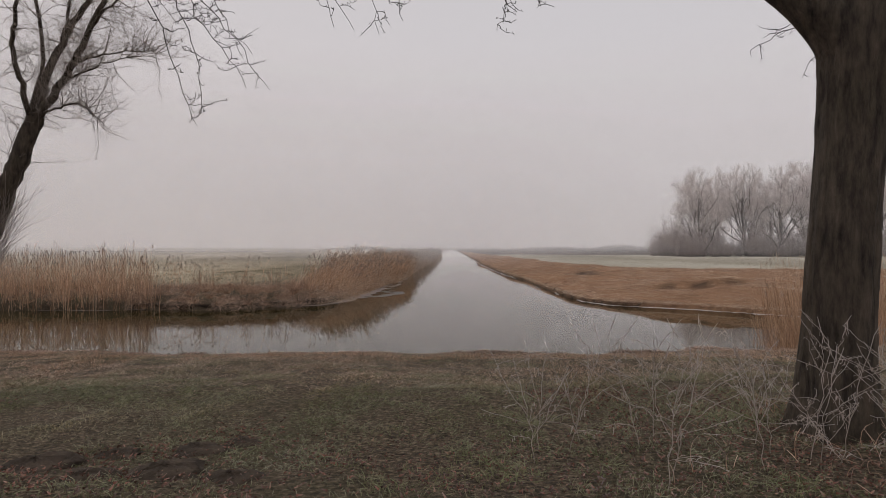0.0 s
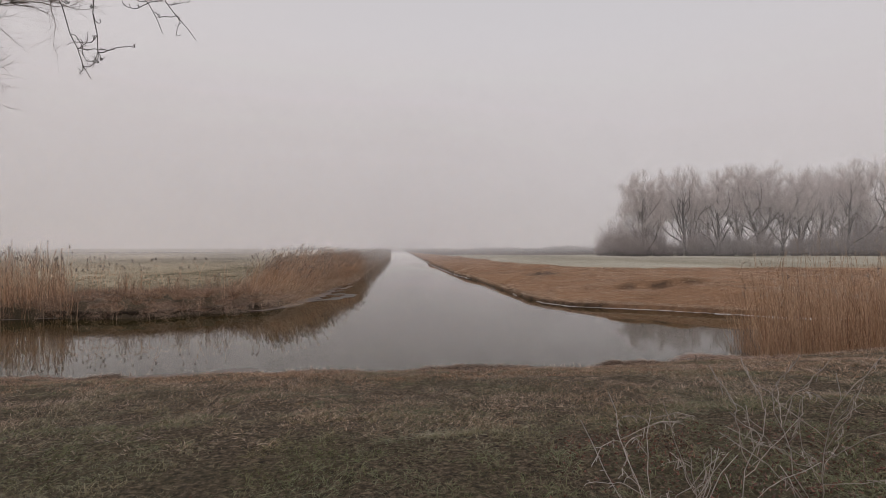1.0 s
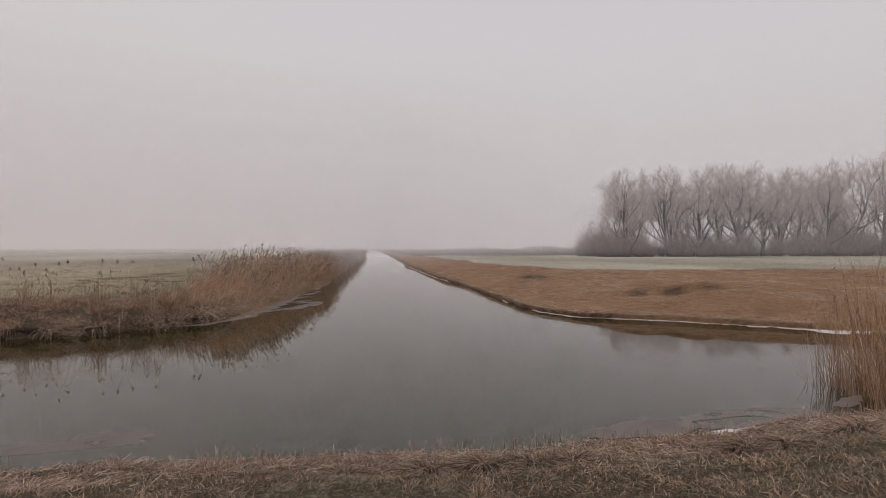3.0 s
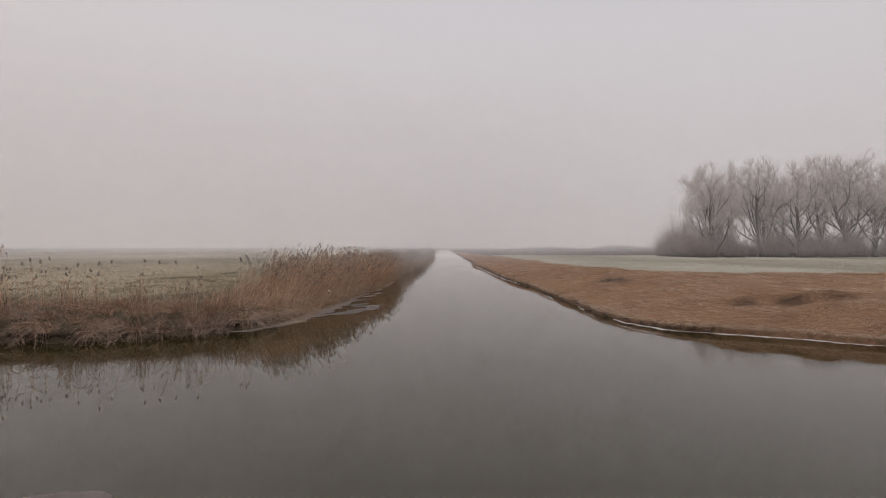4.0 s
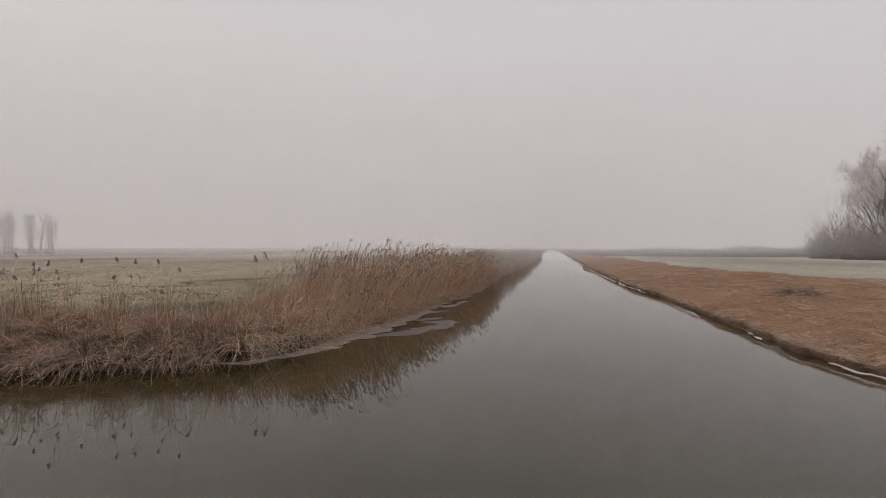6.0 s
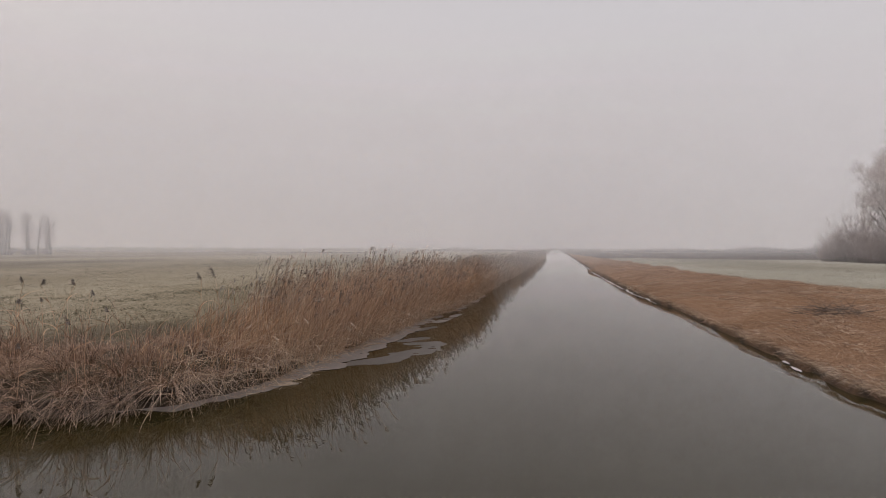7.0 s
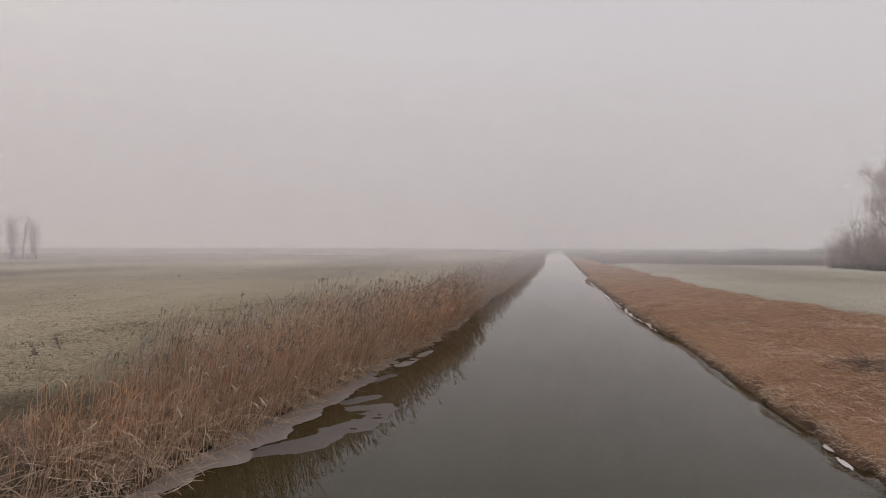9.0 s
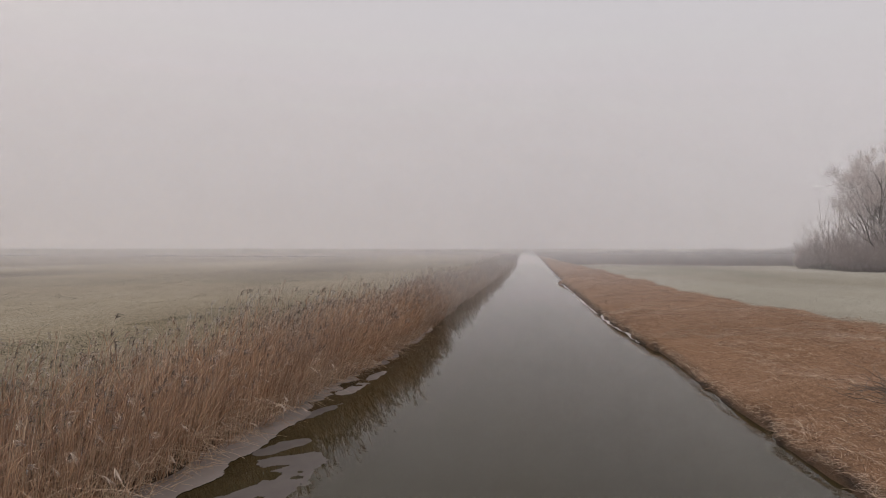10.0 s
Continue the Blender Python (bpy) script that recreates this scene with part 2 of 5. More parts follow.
def fog_material(name, through_share, colour):
    """A thin layer of fog droplets: lets light through, scatters the rest both ways."""
    m = bpy.data.materials.new(name)
    m.use_nodes = True
    n, l = m.node_tree.nodes, m.node_tree.links
    n.clear()
    out = n.new("ShaderNodeOutputMaterial")
    a = n.new("ShaderNodeAttribute")
    a.attribute_name = "thickness"
    tr = n.new("ShaderNodeBsdfTransparent")
    d = n.new("ShaderNodeBsdfDiffuse")
    t = n.new("ShaderNodeBsdfTranslucent")
    d.inputs["Color"].default_value = (*colour, 1)
    t.inputs["Color"].default_value = (*colour, 1)
    both, sh = n.new("ShaderNodeMixShader"), n.new("ShaderNodeMixShader")
    both.inputs["Fac"].default_value = through_share
    l.new(d.outputs["BSDF"], both.inputs[1])
    l.new(t.outputs["BSDF"], both.inputs[2])
    l.new(a.outputs["Fac"], sh.inputs["Fac"])
    l.new(tr.outputs["BSDF"], sh.inputs[1])
    l.new(both.outputs["Shader"], sh.inputs[2])
    l.new(sh.outputs["Shader"], out.inputs["Surface"])
    return m


# ---- shape helpers ----
rng = np.random.default_rng(7)


def part(name, me, material, parent=None, label=""):
    """Links a mesh as one object, under parent if there is one."""
    if isinstance(me, bmesh.types.BMesh):
        bm, me = me, bpy.data.meshes.new(name)
        bm.to_mesh(me)
        bm.free()
    me.materials.clear()
    me.materials.append(material)
    ob = new(name, me)
    ob.parent = parent
    return tagged(ob, label)


def mesh_of(name, verts, faces, smooth=False, **attributes):
    """A mesh from arrays: vertices (n, 3), faces (m, k); float attributes by vertex."""
    me = bpy.data.meshes.new(name)
    verts, faces = np.asarray(verts, np.float32), np.asarray(faces, np.int32)
    m, k = faces.shape
    me.vertices.add(len(verts))
    me.vertices.foreach_set("co", verts.ravel())
    me.loops.add(m * k)
    me.loops.foreach_set("vertex_index", faces.ravel())
    me.polygons.add(m)
    me.polygons.foreach_set("loop_start", np.arange(0, m * k, k, dtype=np.int32))
    me.polygons.foreach_set("loop_total", np.full(m, k, np.int32))
    me.polygons.foreach_set("use_smooth", np.full(m, smooth))
    for key, v in attributes.items():
        me.attributes.new(key, "FLOAT", "POINT").data.foreach_set("value", np.asarray(v, np.float32))
    me.update(calc_edges=True)
    return me


def strands(p0, d, length, w0, w1, bend, seg=3, sides=2, wave=0.0):
    """Many thin strands: from p0 along d, curving by bend, w0 thick at the root and w1 at the tip. Returns vertices, faces, tip."""
    p0, d, bend = np.asarray(p0, float), np.asarray(d, float), np.asarray(bend, float)
    n = len(p0)
    d, bend = np.broadcast_to(d, (n, 3)), np.broadcast_to(bend, (n, 3))
    d = d / np.linalg.norm(d, axis=1, keepdims=True)
    s = np.linspace(0, 1, seg + 1)
    L = np.broadcast_to(np.asarray(length, float), n)[:, None, None]
    pts = p0[:, None] + L * (d[:, None] * s[None, :, None] + bend[:, None] * (s ** 2)[None, :, None])
    if wave:
        pts[:, 1:] += rng.normal(0, wave, (n, seg, 3)) * L
    ref = rng.normal(0, 1, (n, 3))
    u = np.cross(d, ref)
    u /= np.linalg.norm(u, axis=1, keepdims=True) + 1e-9
    v = np.cross(d, u)
    w = (np.broadcast_to(np.asarray(w0, float), n)[:, None] * (1 - s) + np.broadcast_to(np.asarray(w1, float), n)[:, None] * s) / 2
    rings = []
    for k in range(sides):
        a = 2 * math.pi * k / sides
        rings.append(pts + w[:, :, None] * (math.cos(a) * u + math.sin(a) * v)[:, None])
    verts = np.stack(rings, 2).reshape(-1, 3)
    base = (np.arange(n) * (seg + 1) * sides)[:, None, None] + (np.arange(seg) * sides)[None, :, None]
    quads = []
    for k in range(sides if sides > 2 else 1):
        k2 = (k + 1) % sides
        quads.append(np.concatenate([base + k, base + k2, base + sides + k2, base + sides + k], 2).reshape(-1, 4))
    return verts, np.concatenate(quads), np.tile(np.repeat(s, sides), n)


def join(name, pieces, smooth=False):
    vs, fs, ts, o = [], [], [], 0
    for v, f, t in pieces:
        vs.append(v), fs.append(f + o), ts.append(t)
        o += len(v)
    return mesh_of(name, np.concatenate(vs), np.concatenate(fs), smooth, tip=np.concatenate(ts))


def tube(pts, radii, sides=6):
    """One tapering limb through the points."""
    pts, radii = np.asarray(pts, float), np.asarray(radii, float)
    n = len(pts)
    t = np.gradient(pts, axis=0)
    t /= np.linalg.norm(t, axis=1, keepdims=True) + 1e-9
    ref = np.array((0.31, 0.87, 0.2)) if abs(t[:, 1]).mean() < 0.8 else np.array((1.0, 0.1, 0.1))
    u = np.cross(t, ref)
    u /= np.linalg.norm(u, axis=1, keepdims=True) + 1e-9
    v = np.cross(t, u)
    a = np.arange(sides) * 2 * math.pi / sides
    ring = pts[:, None] + radii[:, None, None] * (np.cos(a)[None, :, None] * u[:, None] + np.sin(a)[None, :, None] * v[:, None])
    k = np.arange(sides)
    f = [np.stack([i * sides + k, i * sides + (k + 1) % sides, (i + 1) * sides + (k + 1) % sides, (i + 1) * sides + k], 1) for i in range(n - 1)]
    return ring.reshape(-1, 3), np.concatenate(f), np.repeat(np.linspace(0, 1, n), sides)


def lump(x, y, scale, seed=0):
    """Smooth random relief, about -1 to 1."""
    x, y = np.asarray(x, float) / scale + 37.2 * seed, np.asarray(y, float) / scale - 11.7 * seed
    ix, iy = np.floor(x), np.floor(y)
    fx, fy = x - ix, y - iy
    fx, fy = fx * fx * (3 - 2 * fx), fy * fy * (3 - 2 * fy)

    def h(i, j):
        q = np.sin(i * 127.1 + j * 311.7 + seed * 17.3) * 43758.5453
        return 2 * (q - np.floor(q)) - 1
    return (h(ix, iy) * (1 - fx) + h(ix + 1, iy) * fx) * (1 - fy) + (h(ix, iy + 1) * (1 - fx) + h(ix + 1, iy + 1) * fx) * fy


# ---- the plan: a canal that runs ahead out of a cross canal ----
WATER = -0.85
NEAR = [(-900, 11.0), (-60, 11.2), (-20, 11.0), (-8, 10.6), (-4, 10.4), (0, 10.28), (2.2, 10.25), (4, 10.4), (6, 10.8), (12, 11.9), (30, 11.5), (900, 9)]
RIGHT = [(900, 10), (60, 14), (20, 15.8), (12.6, 17.7), (11.5, 18.5), (9.9, 19.9), (8.2, 20.75), (6.9, 21.6), (6.1, 23), (5.85, 25), (5.8, 30), (5.75, 36), (5.4, 43), (5.15, 52), (5.2, 60), (5.1, 72), (4.6, 73.6), (5.4, 76), (5.8, 108), (7.2, 187), (16, 900)]
LEFT = [(-900, 18), (-30, 19.2), (-16.3, 19.6), (-12, 20), (-9, 19.8), (-6.2, 20.8), (-5.2, 21.8), (-4.6, 23), (-4.3, 26), (-4.0, 29), (-3.7, 32), (-3.2, 35), (-2.8, 42), (-2.6, 49), (-2.3, 60), (-2.0, 69), (-1.3, 110), (-0.5, 187), (6, 900)]


def from_line(x, y, line):
    """Distance of points to a polyline."""
    d = np.full(np.shape(x), 1e9)
    for (x0, y0), (x1, y1) in zip(line, line[1:]):
        ex, ey = x1 - x0, y1 - y0
        t = np.clip(((x - x0) * ex + (y - y0) * ey) / (ex * ex + ey * ey), 0, 1)
        d = np.minimum(d, np.hypot(x - x0 - t * ex, y - y0 - t * ey))
    return d


def in_water(x, y):
    loop = NEAR + RIGHT + LEFT[::-1]
    inside = np.zeros(np.shape(x), bool)
    for (x0, y0), (x1, y1) in zip(loop, loop[1:] + loop[:1]):
        if y0 != y1:
            inside ^= ((y0 > y) != (y1 > y)) & (x < (x1 - x0) * (y - y0) / (y1 - y0) + x0)
    return inside


def shore(x, y):
    """Signed distance to the three banks; positive on land."""
    x, y = np.asarray(x, float), np.asarray(y, float)
    wob = 0.13 * lump(x, y, 0.9, 3) + 0.06 * lump(x, y, 0.3, 4)
    sign = np.where(in_water(x, y), -1, 1)
    return [sign * from_line(x, y, k) + wob for k in (NEAR, LEFT, RIGHT)]


def height(x, y):
    """The lie of the land."""
    x, y = np.asarray(x, float), np.asarray(y, float)
    n, lf, r = shore(x, y)
    s = np.where(np.abs(n) < np.abs(lf), n, lf)
    s = np.where(np.abs(s) < np.abs(r), s, r)
    zn = np.interp(s, (-2, 0, 0.25, 1.0, 2.0, 3.1, 4.3, 5.0, 5.8, 6.9, 7.6, 8.5, 12), (-1.9, -0.88, -0.66, -0.45, -0.18, 0.0, 0.11, 0.20, 0.30, 0.40, 0.48, 0.6, 0.65))
    zl = np.interp(s, (-2, 0, 0.3, 1.2, 3.5, 7), (-1.9, -0.88, -0.68, -0.5, -0.12, 0.0))
    zr = np.interp(s, (-2, 0, 0.12, 0.5, 1.6, 4, 9), (-1.9, -0.90, -0.66, -0.55, -0.3, -0.12, 0.0))
    corner = np.clip((25.5 - y) / 2.5, 0, 1)
    zl = zl + corner * (np.interp(s, (-2, 0, 0.12, 0.5, 3.5, 7), (-1.9, -0.88, -0.58, -0.36, -0.08, 0.0)) - zl)
    near_n, near_l = (np.abs(n) <= np.abs(lf)) & (np.abs(n) <= np.abs(r)), np.abs(lf) < np.abs(r)
    z = np.where(near_n, zn, np.where(near_l, zl, zr))
    land = np.clip(s * 1.5, 0, 1)
    brown = np.clip((12 - r) / 6, 0, 1) * np.where(near_n | near_l, 0, 1)
    z = z + land * (0.035 * lump(x, y, 1.1, 1) + 0.018 * lump(x, y, 0.35, 2) + 0.05 * lump(x, y, 5, 5))
    z = z + land * brown * (0.2 * lump(0.8 * x + 0.6 * y, 0.8 * y - 0.6 * x, 2.3, 6) + 0.05 * lump(0.5 * x - 0.87 * y, 0.5 * y + 0.87 * x, 0.9, 8))
    lip = y - 22.35 + 0.1 * (x - 10.5) - 0.18 * lump(x, y, 0.8, 12)
    ridge = np.clip(lip / 0.3, 0, 1) * np.clip((4.5 - lip) / 4, 0, 1)
    z = z + 0.3 * np.exp(-((x - 10.8) / 2.2) ** 4) * ridge * land * np.where(near_n | near_l, 0, 1)
    return z


def brown_edge(x):
    """How far back the uncut brown grass reaches on the right of the canal."""
    return np.interp(x, (5, 9.4, 10, 11.5, 13, 18, 30, 60), (999, 165, 118, 60, 42, 38, 38, 40))


# ---- ground, water and fog ----
def spaced(*runs):
    return np.unique(np.round(np.concatenate([np.arange(a, b, s) for a, b, s in runs]), 3))


gx = spaced((-1600, -200, 200), (-200, -60, 20), (-60, -20, 2), (-20, 20, 0.22), (20, 60, 1), (60, 200, 20), (200, 1601, 200))
gy = spaced((-1000, -100, 300), (-100, -10, 10), (-10, 0, 1), (0, 46, 0.22), (46, 90, 0.8), (90, 200, 4), (200, 500, 30), (500, 2501, 250))
GX, GY = np.meshgrid(gx, gy)
GZ = height(GX, GY)
ii, jj = np.meshgrid(np.arange(len(gx) - 1), np.arange(len(gy) - 1))
k0 = (jj * len(gx) + ii).ravel()
sn, sl, sr = (a.ravel() for a in shore(GX, GY))
fx, fy = GX.ravel(), GY.ravel()
on_right = (np.abs(sr) < np.abs(sl)) & (fy > 13)
on_left = (np.abs(sl) <= np.abs(sr)) & (fy > 15)
jag = 0.8 * lump(fx, fy, 1.5, 9)
ground_me = mesh_of("ground", np.stack([fx, fy, GZ.ravel()], 1), np.stack([k0, k0 + 1, k0 + 1 + len(gx), k0 + len(gx)], 1), True,
                    left_field=np.where(on_left, np.clip((sl - 2.5 + jag) / 2, 0, 1), 0),
                    right_field=np.where(on_right, 1.0, 0),
                    brown_bank=np.where(on_right, np.clip((brown_edge(fx) - fy + 2 * jag) / 2, 0, 1), 0),
                    ploughed=np.where(on_right, np.clip((fy - 0.14 * (40 - fx) - 106) / 2, 0, 1) * np.clip((420 - fy) / 10, 0, 1), 0),
                    # dark along the brown bank's ragged lip, and mud at the waterline
                    mud_and_lip=np.maximum(0.8 * np.clip(1.5 - np.abs(fy - 22.45 + 0.1 * (fx - 10.5) - 0.18 * lump(fx, fy, 0.8, 12)) / 0.2, 0, 1) * np.exp(-((fx - 10.8) / 1.9) ** 4) * np.clip(0.6 + lump(fx, fy, 0.7, 13), 0, 1), np.clip((np.where(on_right, np.where(fy < 21, 0.1, 0.26), 0.18) - np.minimum(np.minimum(np.abs(sn), np.abs(sl)), np.abs(sr))) / 0.2, 0, 1)))
ground = tagged(part("ground", ground_me, ground_material()), "flat frosty polder meadow cut by a canal", "ground", kind="structure")

bm = bmesh.new()
loop = [(x, y - 0.8) for x, y in NEAR] + [(x + 0.8, y + 0.4) for x, y in RIGHT] + [(x - 0.8, y + 0.4) for x, y in LEFT[::-1]]
bm.faces.new([bm.verts.new((x, y, WATER)) for x, y in loop])
bmesh.ops.triangulate(bm, faces=bm.faces[:])
water = tagged(part("canal_water", bm, water_material()), "still grey-brown canal water with soft reflections", "water", kind="structure")


def fog_veil(radius, west, east, high):
    """A veil of fog all round, leaning outwards, thin at the ground and towards the top, thicker over the fields ahead and to the west."""
    a = np.linspace(0, 2 * math.pi, 145)[:-1]
    z = np.concatenate([np.linspace(-0.9, 2.1, 13), np.linspace(2.6, high, 56)])
    A, Z = np.meshgrid(a, z)
    n = len(a)
    k = np.arange(n)
    f = np.concatenate([np.stack([i * n + k, i * n + (k + 1) % n, (i + 1) * n + (k + 1) % n, (i + 1) * n + k], 1) for i in range(len(z) - 1)])
    t = np.clip((np.degrees(A) - 58) / 30, 0, 1) * np.clip((330 - np.degrees(A)) / 60, 0, 1)
    t = t * t * (3 - 2 * t)
    up = np.clip(Z / high, 0, 1)
    low = np.clip((Z + 0.9) / 2.4, 0, 1)
    th = (east + (west - east) * t) * (0.5 + 0.5 * np.cos(math.pi * up)) ** 1.2 * low * low * (3 - 2 * low)
    me = mesh_of("fog", np.stack([((radius + 0.5 * Z) * np.cos(A)).ravel(), (12 + (radius + 0.5 * Z) * np.sin(A)).ravel(), Z.ravel()], 1), f, True, thickness=th.ravel())
    return tagged(part("fog_veil", me, FOG_UPRIGHT), "pale bank of freezing fog closing off the distance", "fog", kind="structure")


FOG_UPRIGHT = fog_material("fog_veil", 0.15, (0.98, 0.95, 0.955))
for radius, west, east, high in ((28, 0.09, 0.0, 22), (38, 0.11, 0.015, 28), (50, 0.13, 0.03, 36), (66, 0.17, 0.05, 44), (88, 0.21, 0.09, 56), (125, 0.22, 0.18, 78), (175, 0.235, 0.235, 108), (250, 0.24, 0.24, 150)):
    fog_veil(radius, west, east, high)

# ---- plants of the banks ----
def scatter(n, x0, x1, y0, y1):
    return rng.uniform(x0, x1, n), rng.uniform(y0, y1, n)


def on_ground(x, y, sink=0.01):
    return np.stack([x, y, height(x, y) - sink], 1)


def around(n, tilt, toward=None, pull=0.0):
    """Directions round the upright, tilted by about tilt radians, pulled to a heading."""
    a = rng.uniform(0, 2 * math.pi, n)
    t = np.abs(rng.normal(0, tilt, n))
    d = np.stack([np.sin(t) * np.cos(a), np.sin(t) * np.sin(a), np.cos(t)], 1)
    if toward is not None:
        d = d + pull * np.asarray(toward)
    return d / np.linalg.norm(d, axis=1, keepdims=True)


def flat(n):
    a = rng.uniform(0, 2 * math.pi, n)
    return np.stack([np.cos(a), np.sin(a), np.zeros(n)], 1)


def stuff(name, pieces, material, label, category):
    return tagged(part(name, join(name, pieces), material), label, category, kind="stuff")


MOLES = ((-1.28, 2.78, 0.15), (-1.12, 2.95, 0.12), (-1.66, 2.7, 0.13), (-1.2, 2.3, 0.17), (-1.85, 2.42, 0.17), (-0.9, 2.26, 0.14), (-1.5, 2.22, 0.13))


def off_moles(x, y):
    """Where no loose soil buries the turf."""
    return np.all([np.hypot(x - a, y - b) > 0.85 * w + 0.02 * lump(x, y, 0.06, 3) for a, b, w in MOLES], 0)


def meadow_grass():
    out = []
    for count, y0, y1, size, seg in ((330000, 1.5, 5.3, 0.66, 2), (420000, 4.7, 10.7, 0.56, 1)):
        x, y = scatter(count, -11, 11, y0, y1)
        keep = (np.abs(x) < 0.9 * y + 1.4)
        x, y = x[keep], y[keep]
        clump = lump(x, y, 0.13, 21) + 0.8 * lump(x, y, 0.5, 22)
        keep = (clump + rng.normal(0, 0.55, len(x)) + 0.5 * np.clip(shore(x, y)[0] - 4.2, -1.6, 0) - 0.9 * np.clip(3.1 - y + 0.5 * lump(x, y, 0.7, 25), 0, 0.8) > -0.45) & (shore(x, y)[0] > 0.2) & off_moles(x, y)
        x, y, clump = x[keep], y[keep], clump[keep]
        n = len(x)
        tall = size * np.clip(0.05 + 0.024 * clump + 0.02 * lump(x, y, 1.7, 23), 0.022, 0.13) * rng.uniform(0.6, 1.5, n)
        p = on_ground(x, y)
        a = 3.0 * lump(x, y, 0.3, 24) + rng.normal(0, 1.1, n)
        comb = np.stack([np.cos(a), np.sin(a), np.zeros(n)], 1)
        d = around(n, 0.8) + 0.12 * comb
        bend = 0.25 * comb + 0.5 * flat(n) - np.array((0, 0, 0.4))
        out.append(strands(p, d, tall * 1.3, 0.0046 if y0 < 2 else 0.0062, 0.0016, bend, seg))
    stuff("meadow_grass", out[:1], M_MEADOW, "short frosty meadow grass, green and straw-brown", "grass")
    stuff("meadow_grass", out[1:], M_DRY, "short brown frosted turf sloping to the bank", "grass")


def meadow_tufts():
    """Coarser frosted tufts that stand out of the short turf."""
    out = []
    x, y = scatter(2200, -9, 9, 2.2, 8.4)
    k = (np.abs(x) < 0.9 * y + 1.2) & (lump(x, y, 0.9, 27) + 0.5 * lump(x, y, 0.35, 28) > -0.1) & off_moles(x, y)
    x, y = x[k], y[k]
    each = 22
    c = np.repeat(on_ground(x, y), each, 0)
    n = len(c)
    f = flat(n)
    big = np.repeat(rng.uniform(0.6, 1.25, len(x)), each)
    out.append(strands(c + 0.035 * f * rng.uniform(0, 1, (n, 1)), f * rng.uniform(0.2, 1.0, (n, 1)) + np.array((0, 0, 0.8)), big * rng.uniform(0.03, 0.06, n), 0.0042, 0.0016, 0.5 * f - np.array((0, 0, 0.55)) * rng.uniform(0.4, 1.3, (n, 1)), 3))
    return stuff("meadow_tufts", out, M_MEADOW, "frosted coarse grass tufts in the meadow", "grass")


def bank_tufts():
    """Small curled tufts of dead grass all over the slope to the water."""
    x, y = scatter(15000, -10.5, 10.5, 4.4, 10.5)
    k = (np.abs(x) < 0.9 * y + 1.4) & (shore(x, y)[0] > 0.15) & (lump(x, y, 0.45, 27) + 0.6 * lump(x, y, 0.17, 28) > -0.25)
    x, y = x[k], y[k]
    each = 15
    c = np.repeat(on_ground(x, y), each, 0)
    n = len(c)
    f = flat(n)
    big = np.repeat(rng.uniform(0.5, 1.3, len(x)), each)
    out = strands(c + 0.04 * f * rng.uniform(0, 1, (n, 1)), f * rng.uniform(0.2, 1.1, (n, 1)) + np.array((0, 0, 0.8)), big * rng.uniform(0.03, 0.06, n), 0.0065, 0.002, 0.5 * f - np.array((0, 0, 0.7)) * rng.uniform(0.4, 1.3, (n, 1)), 3)
    return stuff("bank_tufts", [out], M_FROSTED, "curled frosted tufts on the near bank", "grass")


def brown_strip():
    """Rust-brown trodden turf and clods along the lip of the near bank."""
    x, y = scatter(240000, -11, 11, 5.6, 10.9)
    s = shore(x, y)[0]
    k = (s > 0.1) & (s < 3.6 + 0.6 * lump(x, y, 1.1, 36) + 0.5 * lump(x, y, 0.4, 39)) & (np.abs(x) < 0.9 * y + 1.4) & (lump(x, y, 0.16, 37) + 0.6 * lump(x, y, 0.6, 38) + rng.normal(0, 0.5, len(x)) > -0.1)
    x, y = x[k], y[k]
    n = len(x)
    p = on_ground(x, y)
    return stuff("bank_turf", [strands(p, around(n, 0.9), rng.uniform(0.03, 0.085, n), 0.008, 0.002, 0.4 * flat(n) - np.array((0, 0, 0.4)), 1)], M_BROWN_TURF, "rust-brown frosted turf along the near bank", "grass")


def meadow_litter():
    """Fallen leaves trodden into the turf."""
    x, y = scatter(40000, -6, 6, 1.4, 4.6)
    k = (lump(x, y, 1.1, 31) + 0.5 * lump(x, y, 0.4, 30) + rng.normal(0, 0.22, len(x)) > np.interp(y, (2, 2.7, 4.2), (-0.6, 0.1, 0.8)) - 0.5 * np.clip(x - 0.2, 0, 1)) & (np.abs(x) < 0.9 * y + 1.4)
    x, y = x[k], y[k]
    n = len(x)
    p = on_ground(x, y, -0.02)
    d = flat(n) + np.stack([np.zeros(n), np.zeros(n), rng.uniform(-0.05, 0.5, n)], 1)
    bodies = strands(p, d, rng.uniform(0.009, 0.022, n), 0.010, 0.003, 0.3 * flat(n) + np.array((0, 0, 0.2)), 2)
    return stuff("fallen_leaves", [bodies], M_LEAF, "dark red-brown fallen leaves trodden into turf", "leaf litter")


